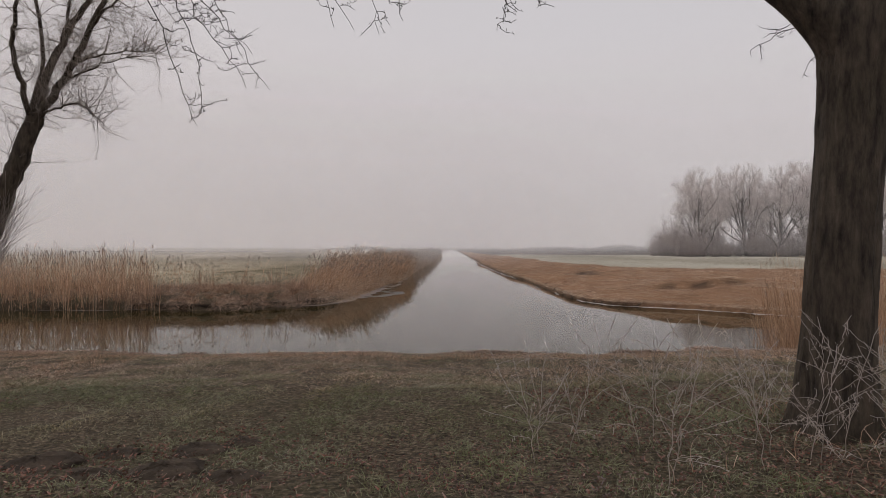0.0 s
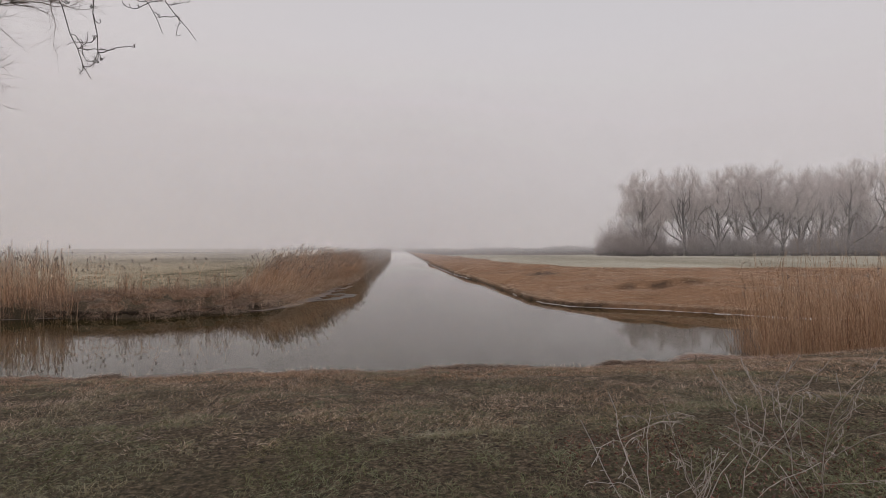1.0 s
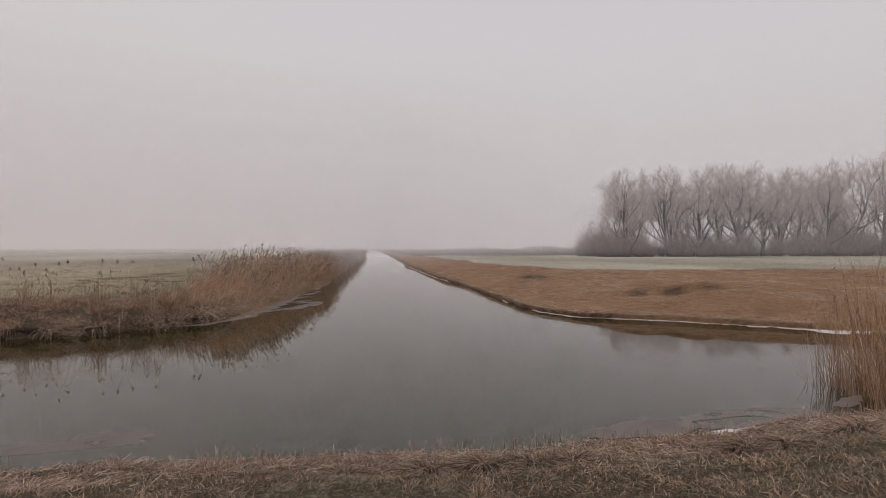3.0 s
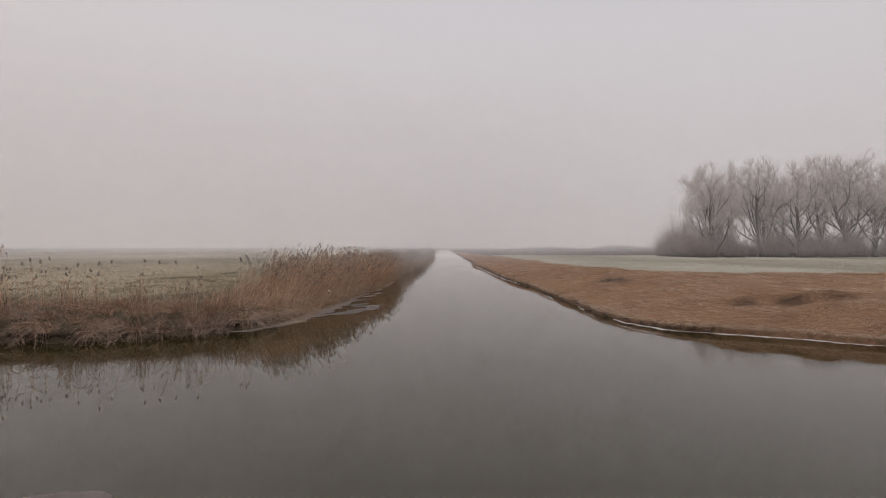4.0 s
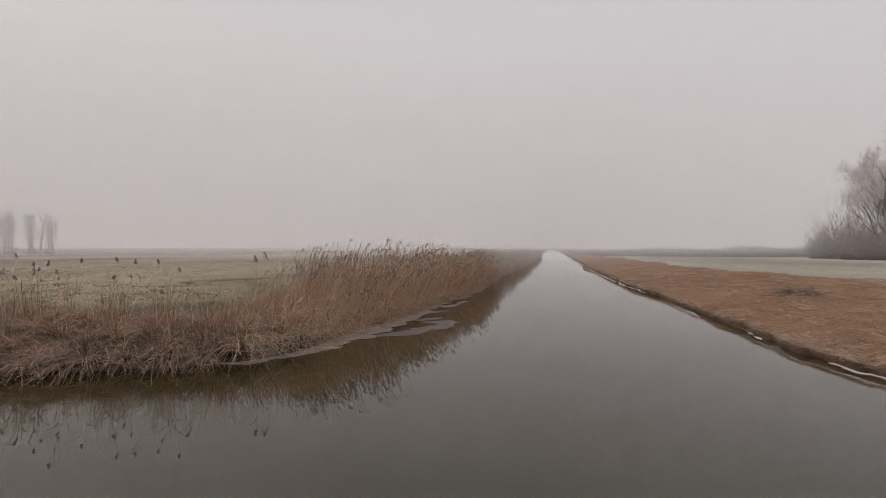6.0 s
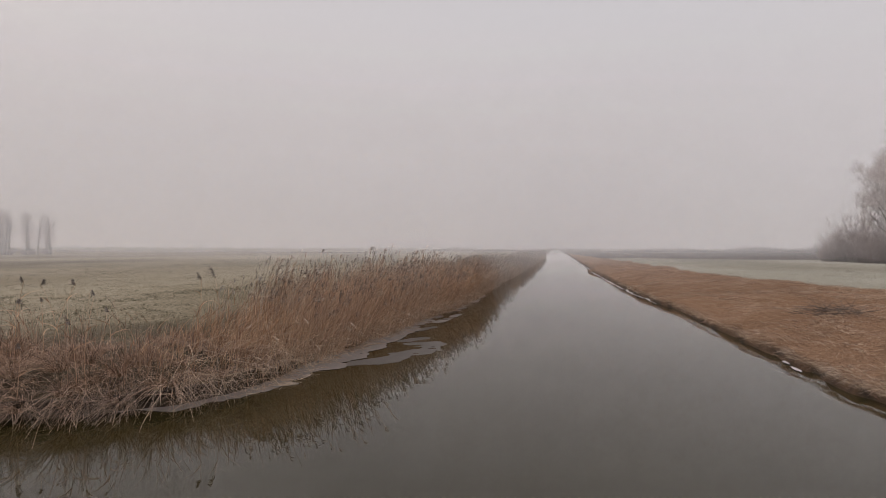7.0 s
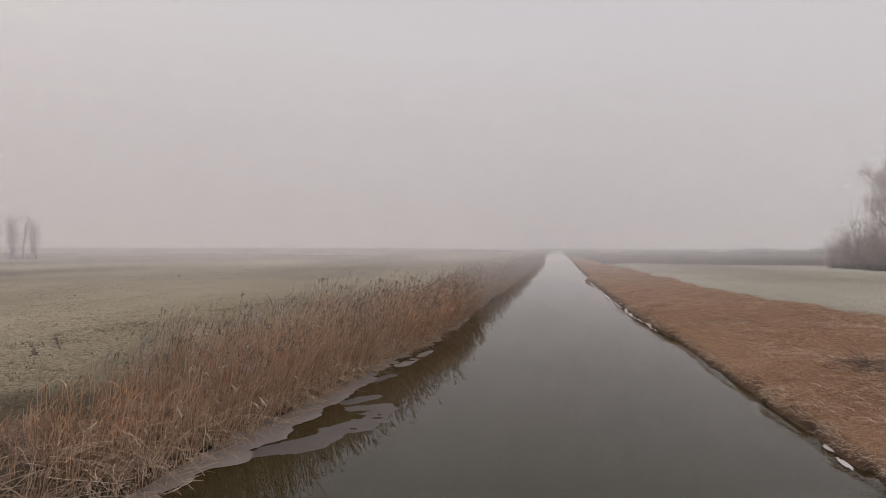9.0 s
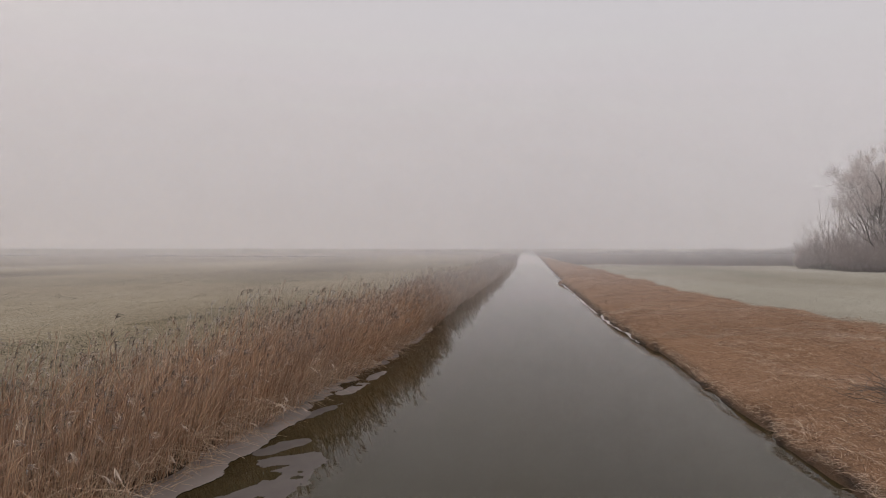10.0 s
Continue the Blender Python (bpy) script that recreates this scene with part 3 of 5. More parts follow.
def cut_litter():
    """Mown reed and straw along the near water's edge, with short stubble."""
    x, y = scatter(30000, -11, 11, 8.6, 12.2)
    s = shore(x, y)[0]
    k = (s > 0.02) & (s < 1.7 + 0.5 * lump(x, y, 1.2, 33)) & (rng.uniform(0, 1, len(x)) < np.where(x > 3, 1, 0.8))
    x, y = x[k], y[k]
    n = len(x)
    p = on_ground(x, y, -0.02)
    d = flat(n) + np.stack([np.full(n, 0.6), np.zeros(n), rng.uniform(-0.12, 0.12, n)], 1)
    lying = strands(p, d, rng.uniform(0.04, 0.16, n), 0.007, 0.004, 0.1 * flat(n), 2)
    x, y = scatter(9000, -9, 11, 9.6, 12.2)
    s = shore(x, y)[0]
    k = (s > -0.12) & (s < 0.5) & (lump(x, y, 0.5, 34) > -0.1)
    x, y = x[k], y[k]
    n = len(x)
    up = strands(on_ground(x, y, 0.03), around(n, 0.22), rng.uniform(0.06, 0.2, n), 0.007, 0.005, 0.1 * flat(n), 2, 3)
    x, y = scatter(900, -11, 8, 8.9, 10.3)
    k = lump(x, y, 0.5, 35) > 0.05
    x, y = x[k], y[k]
    c = np.repeat(on_ground(x, y), 16, 0)
    n = len(c)
    tuft = strands(c + 0.04 * flat(n), around(n, 0.5), rng.uniform(0.05, 0.13, n), 0.006, 0.002, 0.35 * flat(n) - np.array((0, 0, 0.2)), 2)
    return stuff("cut_reed_litter", [lying, up, tuft], M_LITTER, "frosted cut reed and straw on the bank", "straw")


def bank_grass():
    out = []
    for count, x0, x1, y0, y1, size in ((165000, 5, 30, 16, 46, 1.0), (30000, 4.3, 14, 46, 110, 1.8), (14000, 4.3, 14, 110, 200, 2.6)):
        x, y = scatter(count, x0, x1, y0, y1)
        sn, sl, sr = shore(x, y)
        k = (sr > 0.03) & (y < brown_edge(x) + 1.5 * lump(x, y, 1.5, 9)) & (rng.uniform(0, 1, count) < np.clip(70 / (y + np.abs(x)), 0.25, 1))
        k &= ~in_water(x, y) & ((np.abs(y - 22.45 + 0.1 * (x - 10.5) - 0.18 * lump(x, y, 0.8, 12)) > 0.14) | (np.abs(x - 10.8) > 2.0) | (lump(x, y, 0.7, 13) < -0.1))
        x, y = x[k], y[k]
        n = len(x)
        a = 2.5 * lump(0.6 * x + 0.8 * y, 0.6 * y - 0.8 * x, 1.3, 41) + rng.normal(0, 1.3, n)
        comb = np.stack([np.cos(a), np.sin(a), np.zeros(n)], 1)
        tall = rng.uniform(0.07, 0.26, n) * (1 + 0.22 * lump(0.8 * x + 0.6 * y, 0.8 * y - 0.6 * x, 0.7, 42) + 0.25 * lump(x, y, 2.9, 44)) * (0.6 + 0.4 * size)
        d = 0.5 * comb + np.array((0, 0, 0.75)) + 0.8 * flat(n)
        out.append(strands(on_ground(x, y), d, tall, 0.007 * size, 0.002 * size, 0.35 * comb - np.array((0, 0, 0.5)), 2))
    x, y = scatter(15000, 5.2, 22, 17.5, 48)
    k = (shore(x, y)[2] > 0.2) & (y < brown_edge(x)) & ~in_water(x, y) & (lump(0.6 * x + 0.8 * y, 0.6 * y - 0.8 * x, 1.1, 45) + 0.7 * lump(x, y, 0.4, 46) > 0.0)
    c = np.repeat(on_ground(x[k], y[k]), 9, 0)
    n = len(c)
    f = flat(n)
    stuff("straw_tufts", [strands(c + 0.05 * f, 0.7 * f + np.array((0, 0, 0.9)), rng.uniform(0.10, 0.3, n), 0.008, 0.002, 0.6 * f - np.array((0, 0, 0.7)), 2)], M_TUFT, "pale and rust-brown straw tufts on the bank", "grass")
    x, y = scatter(16000, 5.2, 13, 17.5, 60)
    sr = shore(x, y)[2]
    k = (np.abs(sr - 0.12) < 0.1) & ((y < 23) | (rng.uniform(0, 1, len(x)) < 0.45))
    x, y = x[k], y[k]
    c = np.repeat(on_ground(x, y), 6, 0)
    n = len(c)
    out.append(strands(c + np.array((0, 0, 0.1)) + 0.05 * flat(n), np.array((-0.7, -0.2, 0.2)) + 0.7 * flat(n), rng.uniform(0.08, 0.2, n), 0.005, 0.002, np.array((-0.1, 0, -0.7)) + 0.2 * flat(n), 2))
    return stuff("bank_grass", out, M_BANK, "matted rust-brown dead grass on the bank", "grass")


def field_stubble():
    x, y = scatter(190000, -34, -4, 20, 80)
    sl = shore(x, y)[1]
    k = (sl > 2.2) & (lump(x, y, 0.5, 51) + rng.normal(0, 0.4, len(x)) > 0.0) & (rng.uniform(0, 1, len(x)) < np.clip(38 / (np.abs(x) + y), 0.1, 1)) & ~in_water(x, y)
    x, y = x[k], y[k]
    n = len(x)
    x2, y2 = scatter(34000, -30, -5, 20.5, 44)
    s2 = shore(x2, y2)[1]
    k = (s2 > 1.6) & (s2 < 9) & (0.7 * lump(x2, y2, 0.6, 52) + rng.normal(0, 0.3, len(x2)) > 0.1) & ~in_water(x2, y2)
    x2, y2 = x2[k], y2[k]
    c = np.repeat(on_ground(x2, y2), 3, 0)
    m = len(c)
    tufts = strands(c + 0.08 * flat(m), around(m, 0.6), rng.uniform(0.10, 0.27, m), 0.009, 0.003, 0.6 * flat(m) - np.array((0, 0, 0.6)), 3)
    return stuff("field_stubble", [tufts, strands(on_ground(x, y), around(n, 0.9), rng.uniform(0.05, 0.14, n), 0.016, 0.005, 0.5 * flat(n) - np.array((0, 0, 0.5)), 2)], M_STUBBLE, "short rimed winter crop on the field", "grass")


def right_field_turf():
    x, y = scatter(32000, 8, 45, 34, 70)
    k = (y > brown_edge(x) - 1) & (rng.uniform(0, 1, len(x)) < 0.7)
    x, y = x[k], y[k]
    n = len(x)
    return stuff("field_turf", [strands(on_ground(x, y), around(n, 0.9), rng.uniform(0.05, 0.13, n), 0.014, 0.004, 0.4 * flat(n) - np.array((0, 0, 0.3)), 2)], M_FIELD, "pale hoar-frosted turf of the field", "grass")


def field_rim():
    """Pale dry grass where the brown bank gives way to the frosted field."""
    x, y = scatter(60000, 6, 40, 30, 130)
    e = brown_edge(x) - y + 1.2 * lump(x, y, 1.5, 9)
    k = (np.abs(e + 0.4 * lump(x, y, 0.6, 48)) < np.interp(y, (30, 60, 130), (1.6, 4, 12)) * rng.uniform(0, 1, len(x)) ** 0.7)
    x, y = x[k], y[k]
    n = len(x)
    return stuff("field_rim", [strands(on_ground(x, y), around(n, 0.8), rng.uniform(0.1, 0.3, n), 0.012, 0.004, 0.5 * flat(n) - np.array((0, 0, 0.5)), 2)], M_STRAND, "pale dry grass along the field's edge", "grass")


def sedge():
    """Tussocks of sedge whose blades fan out and hang over the water at the canal corner."""
    out = []
    for count, x0, x1, y0, y1, reach, gap, each in ((1500, -11.5, -4.5, 19.6, 24.0, 2.4, 0.42, 170), (500, -32, -10.8, 19.0, 21.4, 1.0, 0.3, 76), (420, -5.6, -3.0, 23, 40, 0.7, 0.34, 76)):
        x, y = scatter(count, x0, x1, y0, y1)
        s = shore(x, y)[1]
        k = (s > 0.02) & (s < reach) & ~in_water(x, y)
        spots = []
        for px, py in zip(x[k], y[k]):
            if all((px - qx) ** 2 + (py - qy) ** 2 > gap * gap for qx, qy in spots):
                spots.append((px, py))
        q = np.array(spots)
        big = np.repeat(rng.uniform(0.55, 1.2, len(q)), each)
        comb = np.repeat(0.45 * flat(len(q)), each, 0)
        c = np.repeat(on_ground(q[:, 0], q[:, 1]), each, 0)
        s = np.repeat(shore(q[:, 0], q[:, 1])[1], each)
        n = len(c)
        f = flat(n)
        lean = f + comb + np.array((0.3, -0.8, 0)) * np.clip(1.0 - s, 0, 1)[:, None]
        d = lean * rng.uniform(0.1, 0.75, (n, 1)) + np.array((0, 0, 1.0))
        L = big * rng.uniform(0.32, 0.8, n) * np.clip(1.15 - 0.2 * s, 0.55, 1)
        out.append(strands(c + 0.10 * f * rng.uniform(0.2, 1, (n, 1)), d, L, 0.0075, 0.003, 0.5 * lean - np.array((0, 0, 1.0)) * rng.uniform(0.2, 1.05, (n, 1)) * np.where(s < 0.5, 1.2, 1)[:, None], 6, 2, 0.03))
    x, y = scatter(9000, -13, -4.4, 19.5, 24.5)
    s = shore(x, y)[1]
    k = (s > 0.0) & (s < 0.35) & (lump(x, y, 0.5, 56) > 0.1)
    c = np.repeat(on_ground(x[k], y[k], -0.05), 6, 0)
    n = len(c)
    h = np.array((0.25, -0.8, 0)) + 0.7 * flat(n)
    out.append(strands(c + 0.06 * flat(n), 0.6 * h + np.array((0, 0, 0.8)), rng.uniform(0.3, 0.75, n), 0.0065, 0.0035, 0.35 * h - np.array((0, 0, 1.0)) * rng.uniform(0.5, 1.4, (n, 1)), 4, 2, 0.03))
    return stuff("sedge_tussocks", out, M_SEDGE, "frosted straw-coloured sedge hanging over the water", "sedge")


def reed_bed(name, x, y, tall, toward, label, leaves=2, plume=0.5, pale=0.5, fat=1.0, skirt=2, material=None, plume_material=None):
    """A stand of common reed that leans one way: stems, ragged leaves, a skirt of broken leaves; its plumes are parts of their own."""
    n = len(x)
    material = material or M_REED
    p = on_ground(x, y, 0.03)
    p[:, 2] = np.maximum(p[:, 2], WATER - 0.15)
    lean = 0.20 + 0.3 * lump(x, y, 0.9, 59)
    d = around(n, 0.13) + lean[:, None] * np.asarray(toward)
    d /= np.linalg.norm(d, axis=1, keepdims=True)
    L = tall * np.where(rng.uniform(0, 1, n) < 0.1, rng.uniform(1.0, 1.22, n), rng.uniform(0.5, 1.0, n)) * (1 + 0.16 * lump(x, y, 1.3, 58))
    bend = np.asarray(toward) * rng.uniform(0.0, 0.2, (n, 1)) + 0.05 * flat(n)
    pieces = [strands(p, d, L, 0.010 * fat, 0.005 * fat, bend, 4, 3 if fat < 1.5 else 2)]
    for k in range(leaves):
        s = rng.uniform(0.35, 0.92, n)[:, None]
        q = p + L[:, None] * (d * s + bend * s ** 2)
        h = 0.7 * flat(n) + 0.6 * np.asarray(toward)
        pieces.append(strands(q, d * 1.1 + 0.45 * h, rng.uniform(0.22, 0.5, n), 0.013 * fat, 0.003, 0.3 * h - np.array((0, 0, 0.25)), 3))
    m = n * skirt
    i = rng.integers(0, n, m)
    sd = around(m, 0.3) + 0.35 * np.asarray(toward) * rng.uniform(0.2, 1.4, (m, 1))
    pieces.append(strands(p[i] + 0.12 * flat(m), sd, rng.uniform(0.3, 0.95, m) * L[i] * 0.8, 0.010 * fat, 0.003, 0.12 * flat(m) + 0.15 * np.asarray(toward) - np.array((0, 0, 0.1)), 3))
    bed = stuff(name, pieces, material, label, "reed")
    for part_name, share, mat in (("dark_plumes", 1 - pale, M_PLUME), ("pale_plumes", pale, plume_material or M_PALE_PLUME)):
        k = np.flatnonzero((rng.uniform(0, 1, n) < plume * share) & (L > np.quantile(L, 0.35)))
        if not len(k):
            continue
        q = p[k] + L[k, None] * (d[k] * 0.97 + bend[k] * 0.94)
        reps = 9
        q = np.repeat(q, reps, 0)
        m = len(q)
        nod = np.repeat(0.4 * flat(len(k)) + np.asarray(toward), reps, 0)
        up = np.tile(np.linspace(0, 1, reps), len(k))[:, None]
        q = q + np.array((0, 0, 0.10)) * up + 0.03 * nod * up
        fl = strands(q, np.array((0, 0, 0.7)) + 0.5 * nod + 0.3 * flat(m), rng.uniform(0.06, 0.15, m), 0.012 * fat, 0.005, 0.5 * nod - np.array((0, 0, 0.6)), 2)
        tagged(part(part_name, join(part_name, [fl]), mat, bed), "feathery seed plumes with rime", kind="stuff")
    return bed


def along_left(n, y0, y1, w0, w1):
    y = rng.uniform(y0, y1, n)
    lx = np.interp(y, [q[1] for q in LEFT[6:]], [q[0] for q in LEFT[6:]])
    return lx - w0 - (w1 - w0) * rng.uniform(0, 1, n) ** 1.2, y


M_LEAF = blade_material("dead_leaves", ((0.0, (0.035, 0.014, 0.010)), (0.6, (0.14, 0.05, 0.032)), (0.9, (0.25, 0.105, 0.068)), (1.0, (0.28, 0.17, 0.12))), 0.25, 0.5)
M_FIELD = blade_material("frosted_turf", ((0.0, (0.21, 0.185, 0.13)), (1.0, (0.36, 0.325, 0.255))), 0.6, 0.3)

meadow_grass()
meadow_tufts()
bank_tufts()
brown_strip()
meadow_litter()
cut_litter()
bank_grass()
field_stubble()
right_field_turf()
field_rim()
sedge()

OVER = (0.8, -0.35, 0.0)
x, y = along_left(5600, 21.9, 46, -0.05, 1.9)
k = rng.uniform(0, 1, len(x)) < np.interp(y, (22, 24, 25.5), (0.2, 0.5, 1))
x, y = x[k], y[k]
reed_bed("reed_bed", x, y, np.interp(y, (22, 23.8, 25.0, 26.0, 28, 46), (0.55, 0.85, 1.3, 1.88, 1.7, 1.5)), OVER, "tall dry orange-brown reeds lining the canal", plume=0.5, pale=0.5)
x, y = along_left(1500, 25.0, 60, 1.3, 2.5)
reed_bed("reed_bed", x, y, np.interp(y, (24, 26, 60), (1.2, 1.45, 1.5)), OVER, "rime-white seeding reeds at the back of the bed", 1, 0.9, 1.0, 1.1, 1, M_REED_RIME_HAZE, M_RIME_PLUME)
# the far beds use the pale reed: distance haze put into their colour
x, y = along_left(4200, 46, 95, 0.0, 2.8)
reed_bed("reed_bed", x, y, np.interp(y, (46, 60, 95), (1.45, 1.3, 1.35)), OVER, "pale reeds further along the canal, haze painted into their colour", 1, 0.3, 1.0, 1.6, 2, M_REED_RIME_HAZE, M_RIME_PLUME)
x, y = along_left(2600, 95, 190, 0.0, 3.5)
reed_bed("reed_bed", x, y, np.full(len(x), 1.6), OVER, "pale reeds along the far canal, haze painted into their colour", 1, 0.3, 1.0, 2.6, 1, M_REED_RIME_HAZE, M_RIME_PLUME)
x, y = scatter(3400, -34, -10.2, 19.6, 22.8)
k = (shore(x, y)[1] > -0.1) & (x < -10.7 - 0.75 * (y - 20.0))
reed_bed("reed_bed", x[k], y[k], np.interp(x[k], (-34, -12, -10.2), (1.75, 1.5, 1.2)), (0.2, -0.3, 0), "dry brown reeds with dark seed heads by the water", plume=0.5, pale=0.1)
x, y = scatter(1500, -10.8, -5.4, 20.2, 22.4)
k = (shore(x, y)[1] > 0.05) & (lump(x, y, 0.55, 62) > 0.25)
reed_bed("reed_bed", x[k], y[k], np.full(int(k.sum()), 0.95), (0.3, -0.5, 0), "thin low reeds leaning out of the sedge", 1, 0.1, 0.3, 0.7, 1, M_SEDGE)
x, y = scatter(3200, 5.5, 13.5, 10.2, 12.7)
k = (x - 6.75 + 0.4 * lump(x, y, 0.7, 61) > 0.2 + 0.2 * (y - 10.2)) & (rng.uniform(0, 1, len(x)) < np.clip((x - 5.6) / 2.2, 0.15, 0.85))
reed_bed("reed_bed", x[k], y[k], np.interp(x[k], (5.5, 6.6, 13), (1.7, 2.2, 2.35)) * rng.uniform(0.6, 1.05, int(k.sum())), (-0.1, 0.1, 0), "tall rust-brown reeds standing at the near bank", 1, 0.15, 0.9, 0.75, 3, M_REED_RUST)


def tall_reed(tall, seed, full=1.0):
    """One reed with its own stem, leaves and nodding plume."""
    r = np.random.default_rng(seed)
    root = tagged(new("tall_reed"), "single tall dry reed with a dark seed head", "reed", "tall reeds along the bank")
    b = np.array([[0.08 * r.normal(), 0.08 * r.normal(), 0]])
    part("stem", join("stem", [strands([(0, 0, 0)], [(0, 0, 1)], tall, 0.010, 0.005, b, 6, 5)]), M_REED, root)
    for k in range(3):
        s = 0.45 + 0.16 * k
        a = r.uniform(0, 6.3)
        h = np.array([[math.cos(a), math.sin(a), 0]])
        part("leaf", join("leaf", [strands(np.array([[0, 0, tall * s]]) + b * tall * s * s, h + np.array((0, 0, 1.0)), 0.38, 0.016, 0.003, 0.5 * h - np.array((0, 0, 0.5)), 4)]), M_REED, root)
    n = 70
    up = r.uniform(0, 1, (n, 1))
    a = r.uniform(0, 6.3)
    nod = np.array((math.cos(a), math.sin(a), 0))
    q = np.array((0, 0, tall * 0.97)) + b * tall * 0.95 + up * full * (np.array((0, 0, 0.14)) + 0.05 * nod)
    part("plume", join("plume", [strands(q, np.array((0, 0, 0.6)) + 0.4 * nod + 0.8 * flat(n), full * r.uniform(0.03, 0.085, n) * (1.2 - 0.7 * up[:, 0]), 0.010, 0.005, 0.4 * nod - np.array((0, 0, 0.6)), 3)]), M_PLUME, root, "dark brown feathery seed plume")
    return root


def arching_reeds():
    """Long pale stems that arch out of the reed bed over the ice, some with hooked plumes."""
    x, y = along_left(1500, 23.5, 44, -0.05, 1.6)
    n = len(x)
    p = on_ground(x, y)
    p[:, 2] = np.maximum(p[:, 2], WATER)
    a = rng.normal(-0.25, 0.7, n)
    h = np.stack([np.cos(a), np.sin(a), np.zeros(n)], 1)
    L = rng.uniform(0.7, 1.5, n)
    d = 0.35 * h * rng.uniform(0.2, 1.6, (n, 1)) + np.array((0, 0, 1.0))
    d /= np.linalg.norm(d, axis=1, keepdims=True)
    bend = 0.45 * h * rng.uniform(0.3, 1.5, (n, 1)) - np.array((0, 0, 1.0)) * rng.uniform(0.05, 0.6, (n, 1))
    bed = stuff("arching_reeds", [strands(p, d, L, 0.0058, 0.004, bend, 6, 3)], M_STRAND, "long pale reed stems arching over the ice", "reed")
    k = np.flatnonzero(rng.uniform(0, 1, n) < 0.1)
    q = np.repeat(p[k] + L[k, None] * (d[k] + bend[k]), 12, 0)
    hh = np.repeat(h[k], 12, 0)
    m = len(q)
    t = np.tile(np.linspace(0, 1, 12), len(k))[:, None]
    q = q + 0.12 * hh * t - np.array((0, 0, 0.05)) * t * t
    fl = strands(q, hh + 0.35 * flat(m) + np.array((0, 0, 0.1)), rng.uniform(0.04, 0.1, m), 0.012, 0.004, 0.2 * hh - np.array((0, 0, 0.9)), 3)
    tagged(part("pale_plumes", join("pale_plumes", [fl]), M_PALE_PLUME, bed), "hooked feathery plumes with rime", kind="stuff")


arching_reeds()


def fallen_stems():
    x, y = along_left(900, 21.5, 40, -0.3, 0.5)
    n = len(x)
    p = on_ground(x, y)
    p[:, 2] = np.maximum(p[:, 2], WATER) + rng.uniform(0.05, 0.6, n)
    a = rng.normal(-0.5, 0.8, n)
    d = np.stack([np.cos(a), np.sin(a), rng.uniform(-0.5, 0.35, n)], 1)
    L = np.minimum(rng.uniform(0.4, 1.1, n), (p[:, 2] - WATER) / np.clip(-d[:, 2] + 0.25, 0.12, 9))
    x, y = along_left(2600, 22.5, 42, -0.75, 0.3)
    m = len(x)
    q = on_ground(x, y)
    q[:, 2] = np.maximum(q[:, 2], WATER + 0.006) + 0.012
    a = rng.uniform(0, 6.3, m)
    k = shore(x, y)[1] > -0.55 * np.clip((34 - y) / 10, 0.15, 1)
    lying = strands(q[k], np.stack([np.cos(a), np.sin(a), rng.uniform(0.0, 0.12, m)], 1)[k], rng.uniform(0.08, 0.4, m)[k], 0.007, 0.004, 0.12 * flat(int(k.sum())), 3, 2)
    return stuff("broken_reeds", [lying, strands(p, d, L, 0.008, 0.005, np.array((0, 0, -0.12)) + 0.06 * flat(n), 4, 3, 0.012)], M_STRAND, "pale broken reed stems leaning over the ice", "reed")


fallen_stems()
kinds = [tall_reed(1.5, 1, 1.5), tall_reed(1.4, 2, 1.0), tall_reed(1.4, 3, 0.7), tall_reed(1.05, 4, 0.65)]
spots = [(-5.55, 23.6), (-5.8, 23.3), (-5.5, 24.4)]
rr = random.Random(5)
for i in range(46):
    if i > 7:
        spots.append((rr.uniform(-17, -10.4), rr.uniform(20.3, 22.4)))
for i in range(26):
    spots.append((rr.uniform(-11, -6.2), rr.uniform(20.5, 21.8)))
for i, (x, y) in enumerate(spots):
    m = pose(x, y, float(height(x, y)) - 0.02, rr.uniform(-5, 5), rr.uniform(-5, 5), rr.uniform(0, 360))
    if i < len(kinds):
        kinds[i].matrix_basis = m
    else:
        copy_thing(kinds[2 + rr.randrange(2)], m @ pose(0, 0, 0, rr.uniform(-7, 7), rr.uniform(-7, 7)))


# ---- rimed weeds in the foreground ----
def rimed_weed(tall, seed):
    r = np.random.default_rng(seed)
    root = tagged(new("dead_weed"), "dead branching weed stalk coated in white rime", "weed", "rimed weeds by the tree")
    b = np.array([[0.08 * r.normal(), 0.08 * r.normal(), 0]])
    d = np.array([[0.12 * r.normal(), 0.15 * r.normal(), 1.0]])
    d /= np.linalg.norm(d)
    part("stem", join("stem", [strands([(0, 0, 0)], d, tall, 0.0036, 0.0022, b, 9, 6, 0.012)]), M_WEED, root)
    for k in range(r.integers(9, 15)):
        s = r.uniform(0.15, 0.97)
        q = tall * (d * s + b * s * s)
        a = r.uniform(0, 6.3)
        h = np.array([[math.cos(a), math.sin(a), 0]])
        L = r.uniform(0.10, 0.34) * (1.2 - 0.5 * s)
        dd = h * 0.8 + np.array((0, 0, r.uniform(0.4, 1.2)))
        bb = r.uniform(-0.5, 0.5) * h + np.array((0, 0, r.uniform(-0.9, 0.5)))
        bits = [strands(q, dd, L, 0.0027, 0.002, bb, 6, 5, 0.02)]
        dn = dd / np.linalg.norm(dd)
        for j in range(6):
            t = r.uniform(0.25, 1.0)
            bits.append(strands(q + L * (dn * t + bb * t * t), np.array([r.normal(0, 1, 3)]), r.uniform(0.008, 0.028), 0.0026, 0.0018, np.array([[0, 0, -0.5]]), 3, 4))
        part("side_shoot", join("side_shoot", bits), M_WEED, root)
    return root


